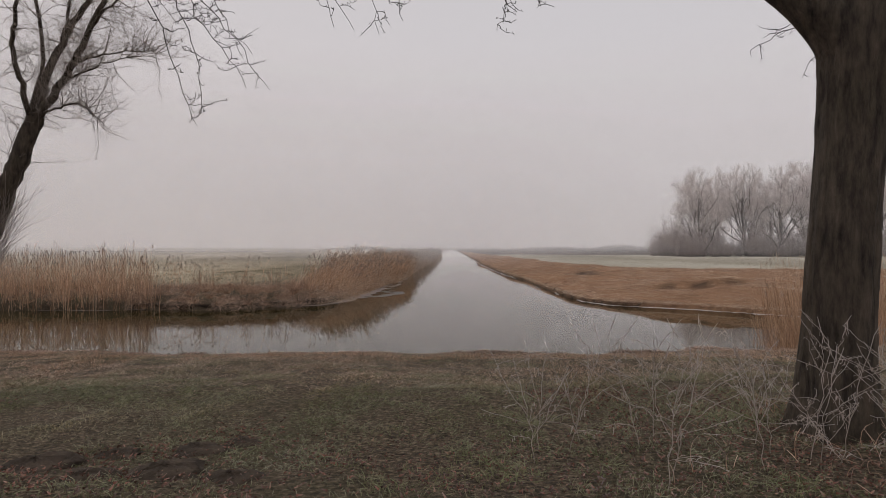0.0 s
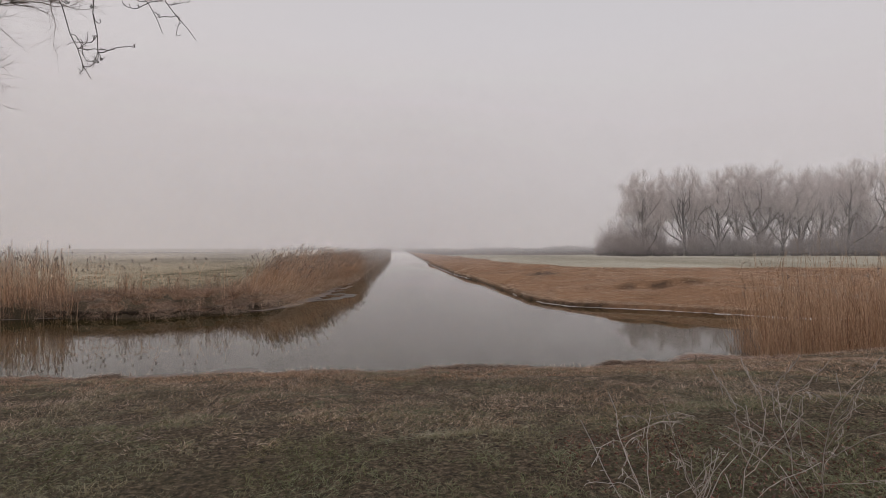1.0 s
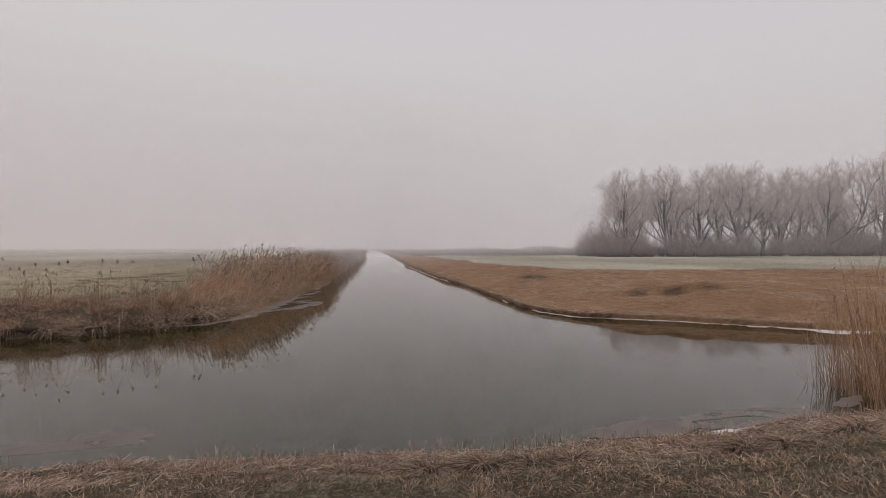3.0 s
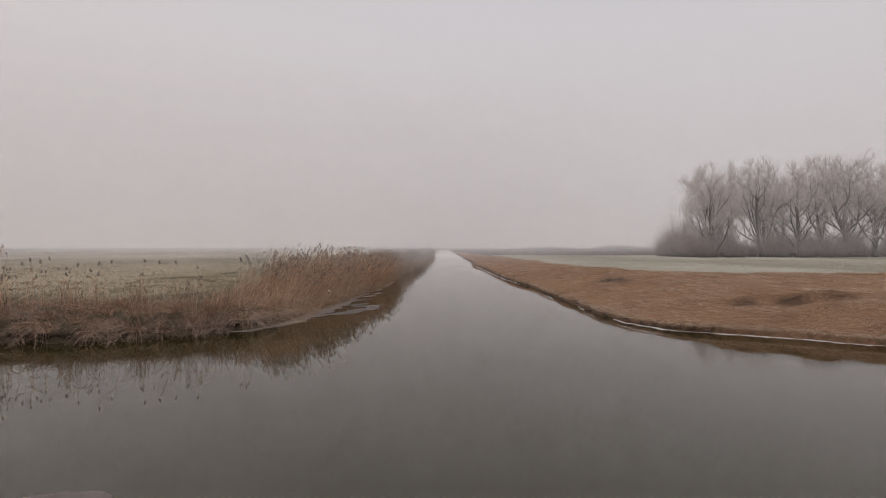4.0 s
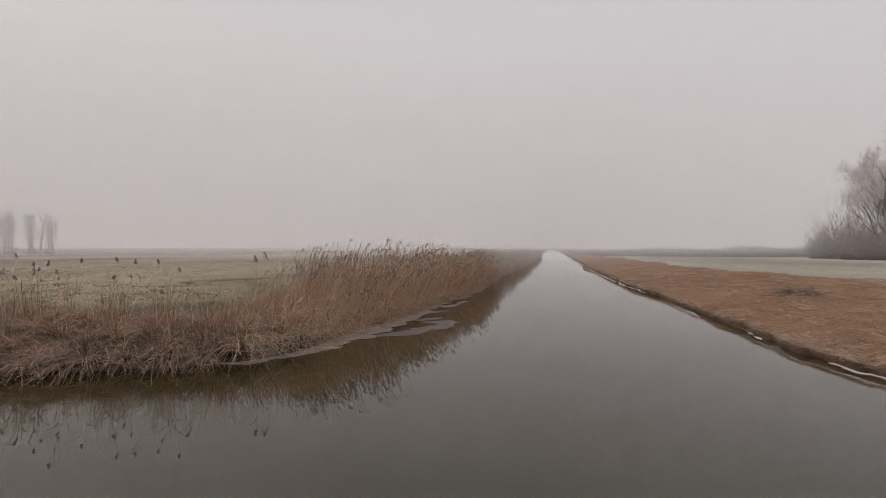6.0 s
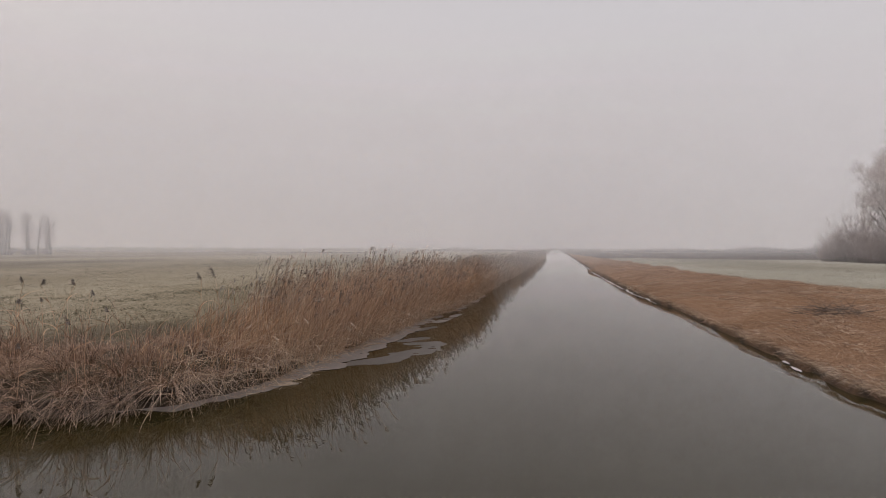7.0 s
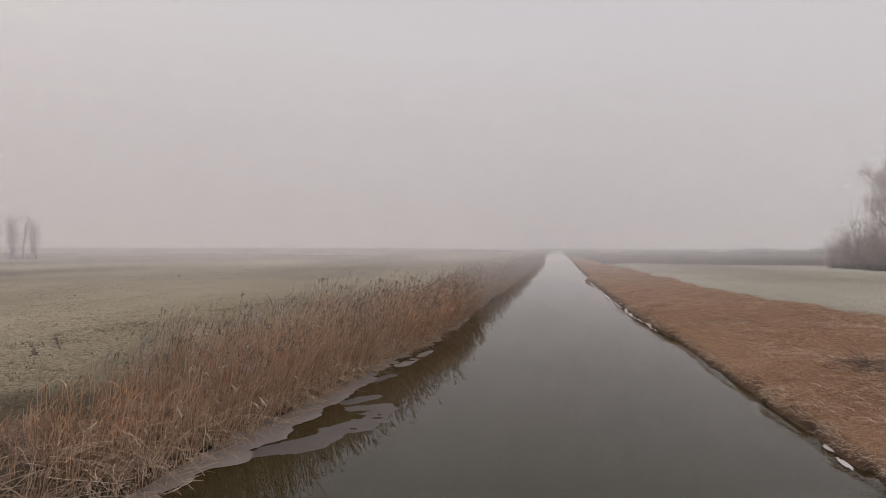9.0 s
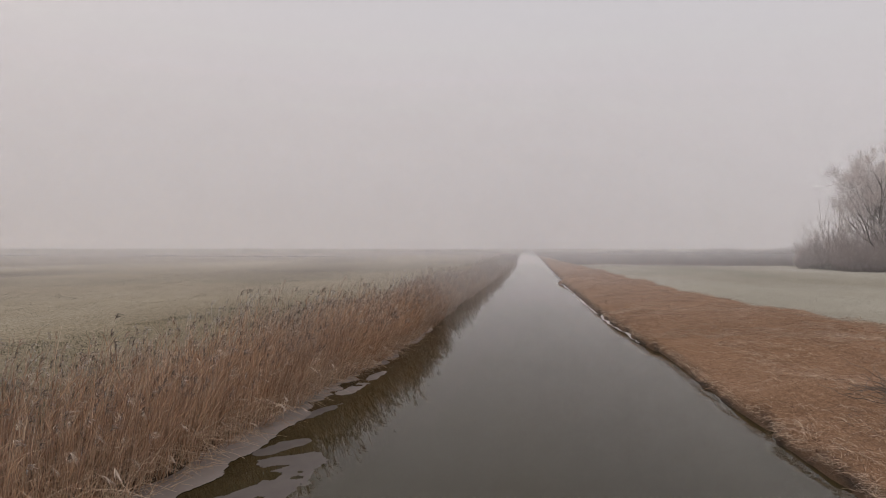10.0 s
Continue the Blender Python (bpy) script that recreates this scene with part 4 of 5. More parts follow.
weeds = [rimed_weed(t, s) for t, s in ((0.72, 11), (0.6, 12), (0.5, 13), (0.42, 14), (0.62, 15))]
spots = [(1.82, 2.45), (1.95, 2.2), (1.6, 2.6), (0.75, 2.9), (1.15, 2.9), (2.5, 2.55), (1.4, 2.3), (0.5, 2.8), (1.0, 2.7), (2.75, 3.1)]
for i in range(13):
    x = rr.uniform(0.4, 3.3)
    spots.append((x, rr.uniform(2.0, 2.6 + 0.25 * x)))
for i in range(8):
    spots.append((rr.uniform(1.5, 2.7), rr.uniform(2.15, 2.7)))
for i, (x, y) in enumerate(spots):
    m = pose(x, y, float(height(x, y)) - 0.02, rr.uniform(-7, 7), rr.uniform(-7, 7), rr.uniform(0, 360))
    if i < len(weeds):
        weeds[i].matrix_basis = m
    else:
        copy_thing(weeds[1 + rr.randrange(4)], m)


def rough_grass():
    """Tangled dead stalks round the foot of the tree."""
    x, y = scatter(2200, 0.9, 4.5, 1.8, 3.6)
    k = lump(x, y, 0.8, 71) + rng.normal(0, 0.3, len(x)) + (x - 1.6) * 0.35 > 0.2
    x, y = x[k], y[k]
    n = len(x)
    return stuff("dead_stalks", [strands(on_ground(x, y), around(n, 0.7), rng.uniform(0.08, 0.26, n), 0.004, 0.002, 0.5 * flat(n) - np.array((0, 0, 0.35)), 4)], M_SEDGE, "tangled frosted dead stalks round the tree foot", "weed")


rough_grass()


def bank_tussock(x, y, wide, seed, dark):
    """A mound of old grass on the near bank."""
    r = np.random.default_rng(seed)
    root = tagged(new("grass_tussock"), "low tussock of dead brown grass on the near bank" if dark else "flattened heap of pale straw on the near bank", "grass", "tussocks on the near bank")
    root.matrix_basis = pose(x, y, float(height(x, y)))
    a, h = np.meshgrid(np.linspace(0, 2 * math.pi, 25)[:-1], np.linspace(0, 1, 7))
    rad = 0.8 * wide * np.cos(h * math.pi / 2) * (1 + 0.15 * np.sin(3 * a + seed) + 0.08 * r.normal(0, 1, a.shape))
    vv = np.stack([rad * np.cos(a), 0.55 * rad * np.sin(a), -0.06 + (0.36 if dark else 0.24) * wide * np.sin(h * math.pi / 2)], 2).reshape(-1, 3)
    k = np.arange(24)
    ff = np.concatenate([np.stack([i * 24 + k, i * 24 + (k + 1) % 24, (i + 1) * 24 + (k + 1) % 24, (i + 1) * 24 + k], 1) for i in range(6)])
    part("mound", mesh_of("mound", vv, ff, True), M_SOIL, root)
    n = 700
    t = r.uniform(0, 6.3, n)
    q = np.sqrt(r.uniform(0, 1, n))
    p = np.stack([wide * q * np.cos(t), 0.55 * wide * q * np.sin(t), -0.06 + (0.44 if dark else 0.3) * wide * np.sqrt(1 - q * q)], 1)
    out = np.stack([np.cos(t), np.sin(t), np.zeros(n)], 1)
    part("blades", join("blades", [strands(p, 0.8 * out + np.array((0, 0, 0.7)) + r.normal(0, 0.4, (n, 3)), r.uniform(0.05, 0.15, n), 0.007, 0.002, 0.5 * out - np.array((0, 0, 0.6)), 3)]), M_TUSSOCK if dark else M_LITTER, root)["kind"] = "stuff"
    return root


M_SOIL, n_s, l_s, b_s = nodes_of("dark_soil", 0.95)
t_s = noise_tex(n_s, l_s, 14.0, 6.0)
r_s = ramp(n_s, ((0.3, (0.018, 0.013, 0.009)), (0.7, (0.075, 0.055, 0.04))))
l_s.new(t_s.outputs["Fac"], r_s.inputs["Fac"])
l_s.new(r_s.outputs["Color"], b_s.inputs["Base Color"])
bump(n_s, l_s, b_s, t_s.outputs["Fac"], 0.8, 0.03)
for i, (x, y, wide, dark) in enumerate(((0.35, 8.6, 0.26, 1), (0.75, 8.55, 0.32, 1), (1.15, 8.6, 0.3, 1), (1.5, 8.7, 0.22, 1), (3.0, 8.6, 0.26, 1), (3.4, 8.65, 0.24, 1), (4.5, 9.0, 0.42, 0), (5.2, 9.3, 0.4, 0), (-0.3, 8.8, 0.16, 1), (-1.0, 8.7, 0.15, 1), (-2.6, 8.9, 0.22, 0), (-4.2, 8.9, 0.28, 1), (-6.2, 9.1, 0.3, 0))):
    bank_tussock(x, y, wide, 80 + i, dark)


def molehill(x, y, wide, seed):
    r = np.random.default_rng(seed)
    a, h = np.meshgrid(np.linspace(0, 2 * math.pi, 29)[:-1], np.linspace(0, 1, 9))
    rad = wide * np.cos(h * math.pi / 2) * (1 + 0.12 * np.sin(3 * a + seed) + 0.10 * r.normal(0, 1, a.shape))
    vv = np.stack([rad * np.cos(a), rad * np.sin(a), -0.03 + 0.42 * wide * np.sin(h * math.pi / 2) + 0.006 * r.normal(0, 1, a.shape)], 2).reshape(-1, 3)
    k = np.arange(28)
    ff = np.concatenate([np.stack([i * 28 + k, i * 28 + (k + 1) % 28, (i + 1) * 28 + (k + 1) % 28, (i + 1) * 28 + k], 1) for i in range(8)])
    ob = tagged(part("molehill", mesh_of("molehill", vv, ff, True), M_SOIL), "small mound of dark loose soil in the turf", "molehill", "molehills in the meadow")
    ob.matrix_basis = pose(x, y, float(height(x, y)))


for i, (x, y, wide) in enumerate(MOLES):
    molehill(x, y, wide, 1 + i)


# ---- trees ----
def wander(p, d, L, n, r, kink=0.12, lift=0.0):
    pts = [np.array(p, float)]
    d = np.array(d, float) / np.linalg.norm(d)
    for i in range(n):
        d = d + r.normal(0, kink, 3) + np.array((0, 0, lift))
        d /= np.linalg.norm(d)
        pts.append(pts[-1] + d * L / n)
    return np.array(pts)


def grow(limbs, twigs, p, d, L, rad, level, deepest, r, kids, spread, lift=0.05, kink=0.12, shorter=0.62):
    """A branching limb; at the deepest level only the places of twigs are noted."""
    pts = wander(p, d, L, 6, r, kink, lift)
    limbs.append((level, pts, np.linspace(rad, rad * 0.22, 7)))
    for k in range(kids):
        s = 0.25 + 0.75 * (k + r.random()) / kids
        i = min(int(s * 6), 5)
        q = pts[i] + (pts[i + 1] - pts[i]) * (s * 6 - i)
        t = pts[i + 1] - pts[i]
        t /= np.linalg.norm(t)
        side = np.cross(t, r.normal(0, 1, 3))
        side /= np.linalg.norm(side) + 1e-9
        dd = t * math.cos(spread) + side * math.sin(spread)
        if level < deepest:
            grow(limbs, twigs, q, dd, L * shorter * r.uniform(0.75, 1.2), rad * 0.55 * (1.1 - 0.4 * s), level + 1, deepest, r, kids, spread, lift, kink, shorter)
        else:
            twigs.append((q, dd))


def twig_mass(twigs, per, length, w, r, lift=0.3, spread=0.5, sides=2, seg=2):
    p = np.repeat(np.array([t[0] for t in twigs]), per, 0)
    d = np.repeat(np.array([t[1] for t in twigs]), per, 0)
    n = len(p)
    d = d + r.normal(0, spread, (n, 3)) + np.array((0, 0, lift))
    return strands(p, d, length * r.uniform(0.5, 1.3, n), w, w * 0.4, r.normal(0, 0.18, (n, 3)) + np.array((0, 0, 0.08)), seg, sides, 0.02)


# rime, and distance haze mixed into the shoots' colour
M_SHRUB_TWIG = twig_material("rimed_hazy_shrub_shoots", (0.29, 0.235, 0.222), (0.62, 0.545, 0.53), 0.85)


def wood_tree(seed, tall, label):
    """A bare tree, paled by rime and painted haze, with a domed crown: trunk and main boughs in one, fine twigs as its
    crown.
    """
    r = np.random.default_rng(seed)
    root = tagged(new("bare_tree"), label, "tree", "trees of the wood")
    limbs, twigs = [], []
    trunk = wander((0, 0, -0.3), (r.normal(0, 0.05), r.normal(0, 0.05), 1), 0.72 * tall, 12, r, 0.06)
    limbs.append((0, trunk, np.linspace(0.40, 0.06, 13)))
    for k in range(13):
        s = 0.16 + 0.78 * (k / 13) ** 1.25
        a = 2.4 * k + r.random()
        out = r.uniform(0.75, 1.15) * (1.0 - 0.45 * s)
        q = trunk[int(s * 12)]
        grow(limbs, twigs, q, (math.cos(a) * out, math.sin(a) * out, 0.9), tall * (0.50 - 0.18 * s) * r.uniform(0.85, 1.15), 0.15 * (1.15 - 0.75 * s), 1, 3, r, 5, 0.62, 0.085, 0.2, 0.52)

    def inside(p):
        return (p[0] ** 2 + p[1] ** 2) / (0.40 * tall) ** 2 + ((p[2] - 0.56 * tall) / (0.52 * tall)) ** 2 < 1
    limbs = [q for q in limbs if q[0] < 2 or inside(q[1][-1])]
    twigs = [q for q in twigs if inside(q[0])]
    thick = [tube(p, rad * (1.0 if lv < 2 else 0.85), 7 if lv == 0 else 6 if lv == 1 else 4) for lv, p, rad in limbs if lv < 3]
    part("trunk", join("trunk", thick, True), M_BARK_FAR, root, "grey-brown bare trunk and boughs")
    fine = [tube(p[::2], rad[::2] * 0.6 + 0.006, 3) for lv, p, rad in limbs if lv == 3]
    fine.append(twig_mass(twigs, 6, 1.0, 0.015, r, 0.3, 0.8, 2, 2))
    part("crown", join("crown", fine), M_TWIG_FAR, root, "crown of fine twigs paled by rime and painted haze")
    return root


def pole_tree(seed, tall):
    """A slim straight tree of the far copse with short rising branches."""
    r = np.random.default_rng(seed)
    root = tagged(new("slender_tree"), "slender bare tree grey in the far fog", "tree", "trees of the far copse")
    limbs, twigs = [], []
    trunk = wander((0, 0, -0.3), (r.normal(0, 0.03), 0, 1), 0.9 * tall, 9, r, 0.025)
    limbs.append((0, trunk, np.linspace(0.19, 0.06, 10)))
    for k in range(15):
        q = trunk[2 + int(7 * (k + r.random()) / 15)]
        a = 2.4 * k + r.random()
        grow(limbs, twigs, q, (0.55 * math.cos(a), 0.55 * math.sin(a), 1), tall * r.uniform(0.16, 0.3), 0.055, 2, 3, r, 4, 0.5, 0.06, 0.12, 0.55)
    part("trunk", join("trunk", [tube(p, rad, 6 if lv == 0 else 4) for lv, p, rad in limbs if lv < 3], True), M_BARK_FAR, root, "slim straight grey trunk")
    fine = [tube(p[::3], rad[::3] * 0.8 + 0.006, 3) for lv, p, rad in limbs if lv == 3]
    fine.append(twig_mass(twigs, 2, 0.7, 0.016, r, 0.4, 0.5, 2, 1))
    part("crown", join("crown", fine), M_SHRUB_TWIG, root, "thin crown of rimed twigs with haze in their colour")
    return root


def wood_shrub(seed, tall):
    r = np.random.default_rng(seed)
    n = 150
    base = np.stack([r.normal(0, 0.55, n), r.normal(0, 0.55, n), np.full(n, -0.1)], 1)
    d = np.stack([r.normal(0, 0.3, n), r.normal(0, 0.3, n), np.ones(n)], 1)
    L = tall * r.uniform(0.4, 0.95, n)
    bend = r.normal(0, 0.16, (n, 3))
    st = strands(base, d, L, 0.034, 0.014, bend, 4, 3, 0.012)
    m = n * 26
    s = r.uniform(0.18, 1.0, (m, 1))
    i = r.integers(0, n, m)
    dn = d[i] / np.linalg.norm(d[i], axis=1, keepdims=True)
    tw = strands(base[i] + L[i, None] * (dn * s + bend[i] * s * s), dn + r.normal(0, 0.7, (m, 3)), r.uniform(0.3, 0.8, m), 0.016, 0.008, r.normal(0, 0.25, (m, 3)), 2, 2, 0.03)
    root = tagged(new("bare_shrub"), "dense bare shrub at the wood edge, rime and haze in its grey", "shrub", "shrubs of the wood edge")
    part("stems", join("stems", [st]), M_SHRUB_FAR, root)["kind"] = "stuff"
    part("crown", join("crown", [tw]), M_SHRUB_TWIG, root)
    return root


trees = [wood_tree(s, t, "bare broad-crowned tree of the wood paled by rime and painted haze") for s, t in ((3, 15.0), (8, 16.0), (15, 14.5), (27, 15.5), (33, 15.0))]
spots = [(43.2, 89.0), (51.0, 89.2), (55.6, 88.0), (63.6, 88.5), (67.0, 87.2), (70.6, 88.0), (78.2, 86.8), (84.0, 87.0), (89, 86), (95, 86), (101, 84.5)]
rt = random.Random(9)
for row, (y0, x0) in enumerate(((96, 47), (103, 52))):
    for k in range(5):
        spots.append((x0 + 10.4 * k + rt.uniform(-2, 2), y0 + rt.uniform(-2, 2)))
for i, (x, y) in enumerate(spots):
    s = rt.uniform(1.0, 1.16)
    m = pose(x, y, float(height(x, y)), 0, 0, rt.uniform(0, 360))
    if i < len(trees):
        trees[i].matrix_basis = m
        trees[i].scale = ((0.92, 1.0, 1.05, 1.1, 1.08)[i],) * 3
    else:
        c = copy_thing(trees[rt.randrange(5)], m)
        c.scale = (s, s, s)
shrubs = [wood_shrub(s, t) for s, t in ((1, 5.6), (2, 6.4), (4, 4.6))]
for i in range(78):
    x = 38.8 + 0.92 * i + rt.uniform(-0.6, 0.6)
    y = 87.8 - 0.05 * (x - 36) + rt.uniform(-0.9, 2.8)
    if i >= 70:
        x, y = 38.5 + rt.uniform(0, 3), 88.5 + 2.2 * (i - 70)
    m = pose(x, y, float(height(x, y)), 0, 0, rt.uniform(0, 360))
    s = rt.choice((0.45, 0.6, 0.75, 0.9, 1.0, 1.2)) * (0.8 if i < 3 else 1)
    c = shrubs[i] if i < 3 else copy_thing(shrubs[rt.randrange(3)], m)
    c.matrix_basis = m
    c.scale = (s, s, s)

poles = [pole_tree(s, t) for s, t in ((21, 8.8), (22, 8.3), (23, 9.2))]
spots = [(-100.8 - 0.85 * i + rt.uniform(-0.3, 0.3), 106.5 - 0.4 * i + rt.uniform(-2, 2)) for i in range(30)]
for i, (x, y) in enumerate(spots):
    m = pose(x, y, 0, 0, 0, rt.uniform(0, 360))
    c = poles[i] if i < 3 else copy_thing(poles[rt.randrange(3)], m)
    c.matrix_basis = m
    s = 0.85 if i == 0 else rt.uniform(0.9, 1.05)
    c.scale = (s * (1.7 if i == 0 else 1), s * (1.7 if i == 0 else 1), s)
for i in range(16):
    c = copy_thing(shrubs[rt.randrange(3)], pose(-102 - 1.8 * i + rt.uniform(-0.8, 0.8), 106 - 0.7 * i, 0, 0, 0, rt.uniform(0, 360)))
    c.scale = (0.5, 0.5, 0.3)


def far_hedge(x0, x1, y, tall, seed):
    r = np.random.default_rng(seed)
    n = 5200
    x = r.uniform(x0, x1, n)
    h = tall * (0.6 + 0.4 * lump(x, x * 0, 17, seed)) * np.clip((x - x0) / 40, 0.1, 1) * np.clip((x1 - x) / 40, 0.1, 1)
    p = np.stack([x, y + r.uniform(-4, 4, n), np.zeros(n) - 0.2], 1)
    d = np.stack([r.normal(0, 0.25, n), r.normal(0, 0.2, n), np.ones(n)], 1)
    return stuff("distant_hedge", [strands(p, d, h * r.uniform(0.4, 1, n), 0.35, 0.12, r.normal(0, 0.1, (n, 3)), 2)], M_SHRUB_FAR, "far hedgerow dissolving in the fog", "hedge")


far_hedge(25, 210, 300, 5.0, 1)
far_hedge(-95, -8, 360, 5.0, 2)
far_hedge(-280, -22, 172, 0.9, 3)


def willow():
    """The pollard willow on the left with hair-fine shoots."""
    r = np.random.default_rng(31)
    root = tagged(new("willow_tree"), "dark leaning willow with hair-fine bare shoots", "tree")
    root.matrix_basis = pose(-7.4, 8.0, 0)
    o = np.array((-7.4, 8.0, 0))
    ways = [
        ([(-7.5, 8, -0.3), (-7.2, 8, 0.6), (-6.87, 8, 1.48), (-6.65, 8, 2.11), (-6.4, 8, 2.7), (-6.23, 8.0, 3.18), (-6.11, 8.0, 3.47)], 0.30, 0.21),
        ([(-6.15, 8.0, 3.4), (-6.02, 8.0, 3.54), (-5.77, 7.98, 3.86), (-5.48, 7.95, 4.29), (-5.24, 7.9, 4.68), (-5.0, 7.85, 5.12), (-4.82, 7.8, 5.72), (-4.61, 7.7, 6.8)], 0.17, 0.05),
        ([(-6.19, 8.02, 3.3), (-6.16, 8.05, 3.52), (-6.11, 8.1, 3.86), (-5.97, 8.15, 4.34), (-5.8, 8.2, 4.73), (-5.53, 8.2, 5.16), (-5.24, 8.25, 5.72), (-5.03, 8.3, 7.0)], 0.19, 0.06),
        ([(-6.2, 8.0, 3.4), (-6.28, 7.95, 3.95), (-6.38, 7.9, 4.29), (-6.36, 7.9, 4.73), (-6.28, 7.85, 5.12), (-6.26, 7.8, 5.72), (-6.17, 7.7, 7.0)], 0.11, 0.04),
        ([(-6.75, 8.0, 2.0), (-6.62, 8.1, 2.55), (-6.56, 8.15, 2.89), (-6.4, 8.15, 3.27), (-6.28, 8.15, 3.61), (-6.2, 8.3, 4.4), (-6.5, 8.5, 5.8)], 0.15, 0.06),
        ([(-5.97, 8.15, 4.34), (-5.89, 8.25, 4.73), (-5.8, 8.3, 5.21), (-5.75, 8.4, 6.4)], 0.09, 0.03),
        ([(-6.02, 8.0, 3.49), (-5.68, 7.9, 3.59), (-5.37, 7.85, 3.64), (-5.15, 7.8, 3.47), (-4.98, 7.8, 3.32)], 0.045, 0.008),
        ([(-5.76, 8.0, 3.9), (-5.59, 7.95, 4.03), (-5.29, 7.9, 4.1), (-4.95, 7.85, 4.22), (-4.52, 7.8, 4.29)], 0.045, 0.008),
        ([(-5.24, 7.9, 4.68), (-5.0, 7.85, 4.99), (-4.52, 7.8, 5.21), (-4.19, 7.8, 5.38)], 0.05, 0.01),
        ([(-5.54, 7.95, 4.21), (-5.34, 8.0, 4.34), (-5.04, 8.05, 4.42), (-4.61, 8.1, 4.48), (-4.36, 8.1, 4.44)], 0.045, 0.008),
    ]
    twigs = []
    for k, (way, r0, r1) in enumerate(ways):
        way = np.array(way, float) - o
        i = np.linspace(0, len(way) - 1, 4 * (len(way) - 1) + 1)
        pts = np.stack([np.interp(i, np.arange(len(way)), way[:, c]) for c in range(3)], 1)
        pts[1:-1] = 0.25 * pts[:-2] + 0.5 * pts[1:-1] + 0.25 * pts[2:]
        pts[1:-1] += r.normal(0, 0.012, pts[1:-1].shape)
        part("trunk" if k == 0 else "limb", join("limb", [tube(pts, (0.54 if k == 0 else 0.4) * np.linspace(r0, r1, len(pts)), 10 if k == 0 else 7)], True), M_BARK, root)
        if k:
            for q in range(150 if k < 6 else 120):
                j = r.integers(2, len(pts))
                twigs.append((pts[j], np.array((0.55, -0.1, 0.35)) * (1 if k in (1, 2, 6, 7, 8, 9) else 0.4) + r.normal(0, 0.55, 3)))
    limbs, ends = [], []
    for q, d in twigs[::4]:
        grow(limbs, ends, q, d, r.uniform(0.35, 0.85), 0.006, 2, 2, r, 9, 0.6, 0.02, 0.2)
    fine = [tube(p, rad, 4) for lv, p, rad in limbs]
    fine.append(twig_mass(twigs[::2], 2, 0.38, 0.0036, r, 0.3, 0.5, 3, 3))
    fine.append(twig_mass(ends, 2, 0.28, 0.0026, r, 0.0, 0.5, 3, 3))
    part("crown", join("crown", fine), M_TWIG_WILLOW, root, "hair-fine bare shoots")
    n = 260
    z = r.uniform(0.5, 2.0, n)
    b = np.stack([0.1 + 0.38 * z + r.normal(0, 0.05, n), r.normal(0, 0.08, n), z], 1)
    d = np.stack([r.normal(0.55, 0.35, n), r.normal(0, 0.4, n), np.ones(n)], 1)
    part("thicket", join("thicket", [strands(b, d, r.uniform(0.3, 0.85, n), 0.006, 0.003, r.normal(0, 0.12, (n, 3)), 4, 3, 0.01)]), M_TWIG_WILLOW, root, "thicket of thin shoots at the foot")
    return root


willow()


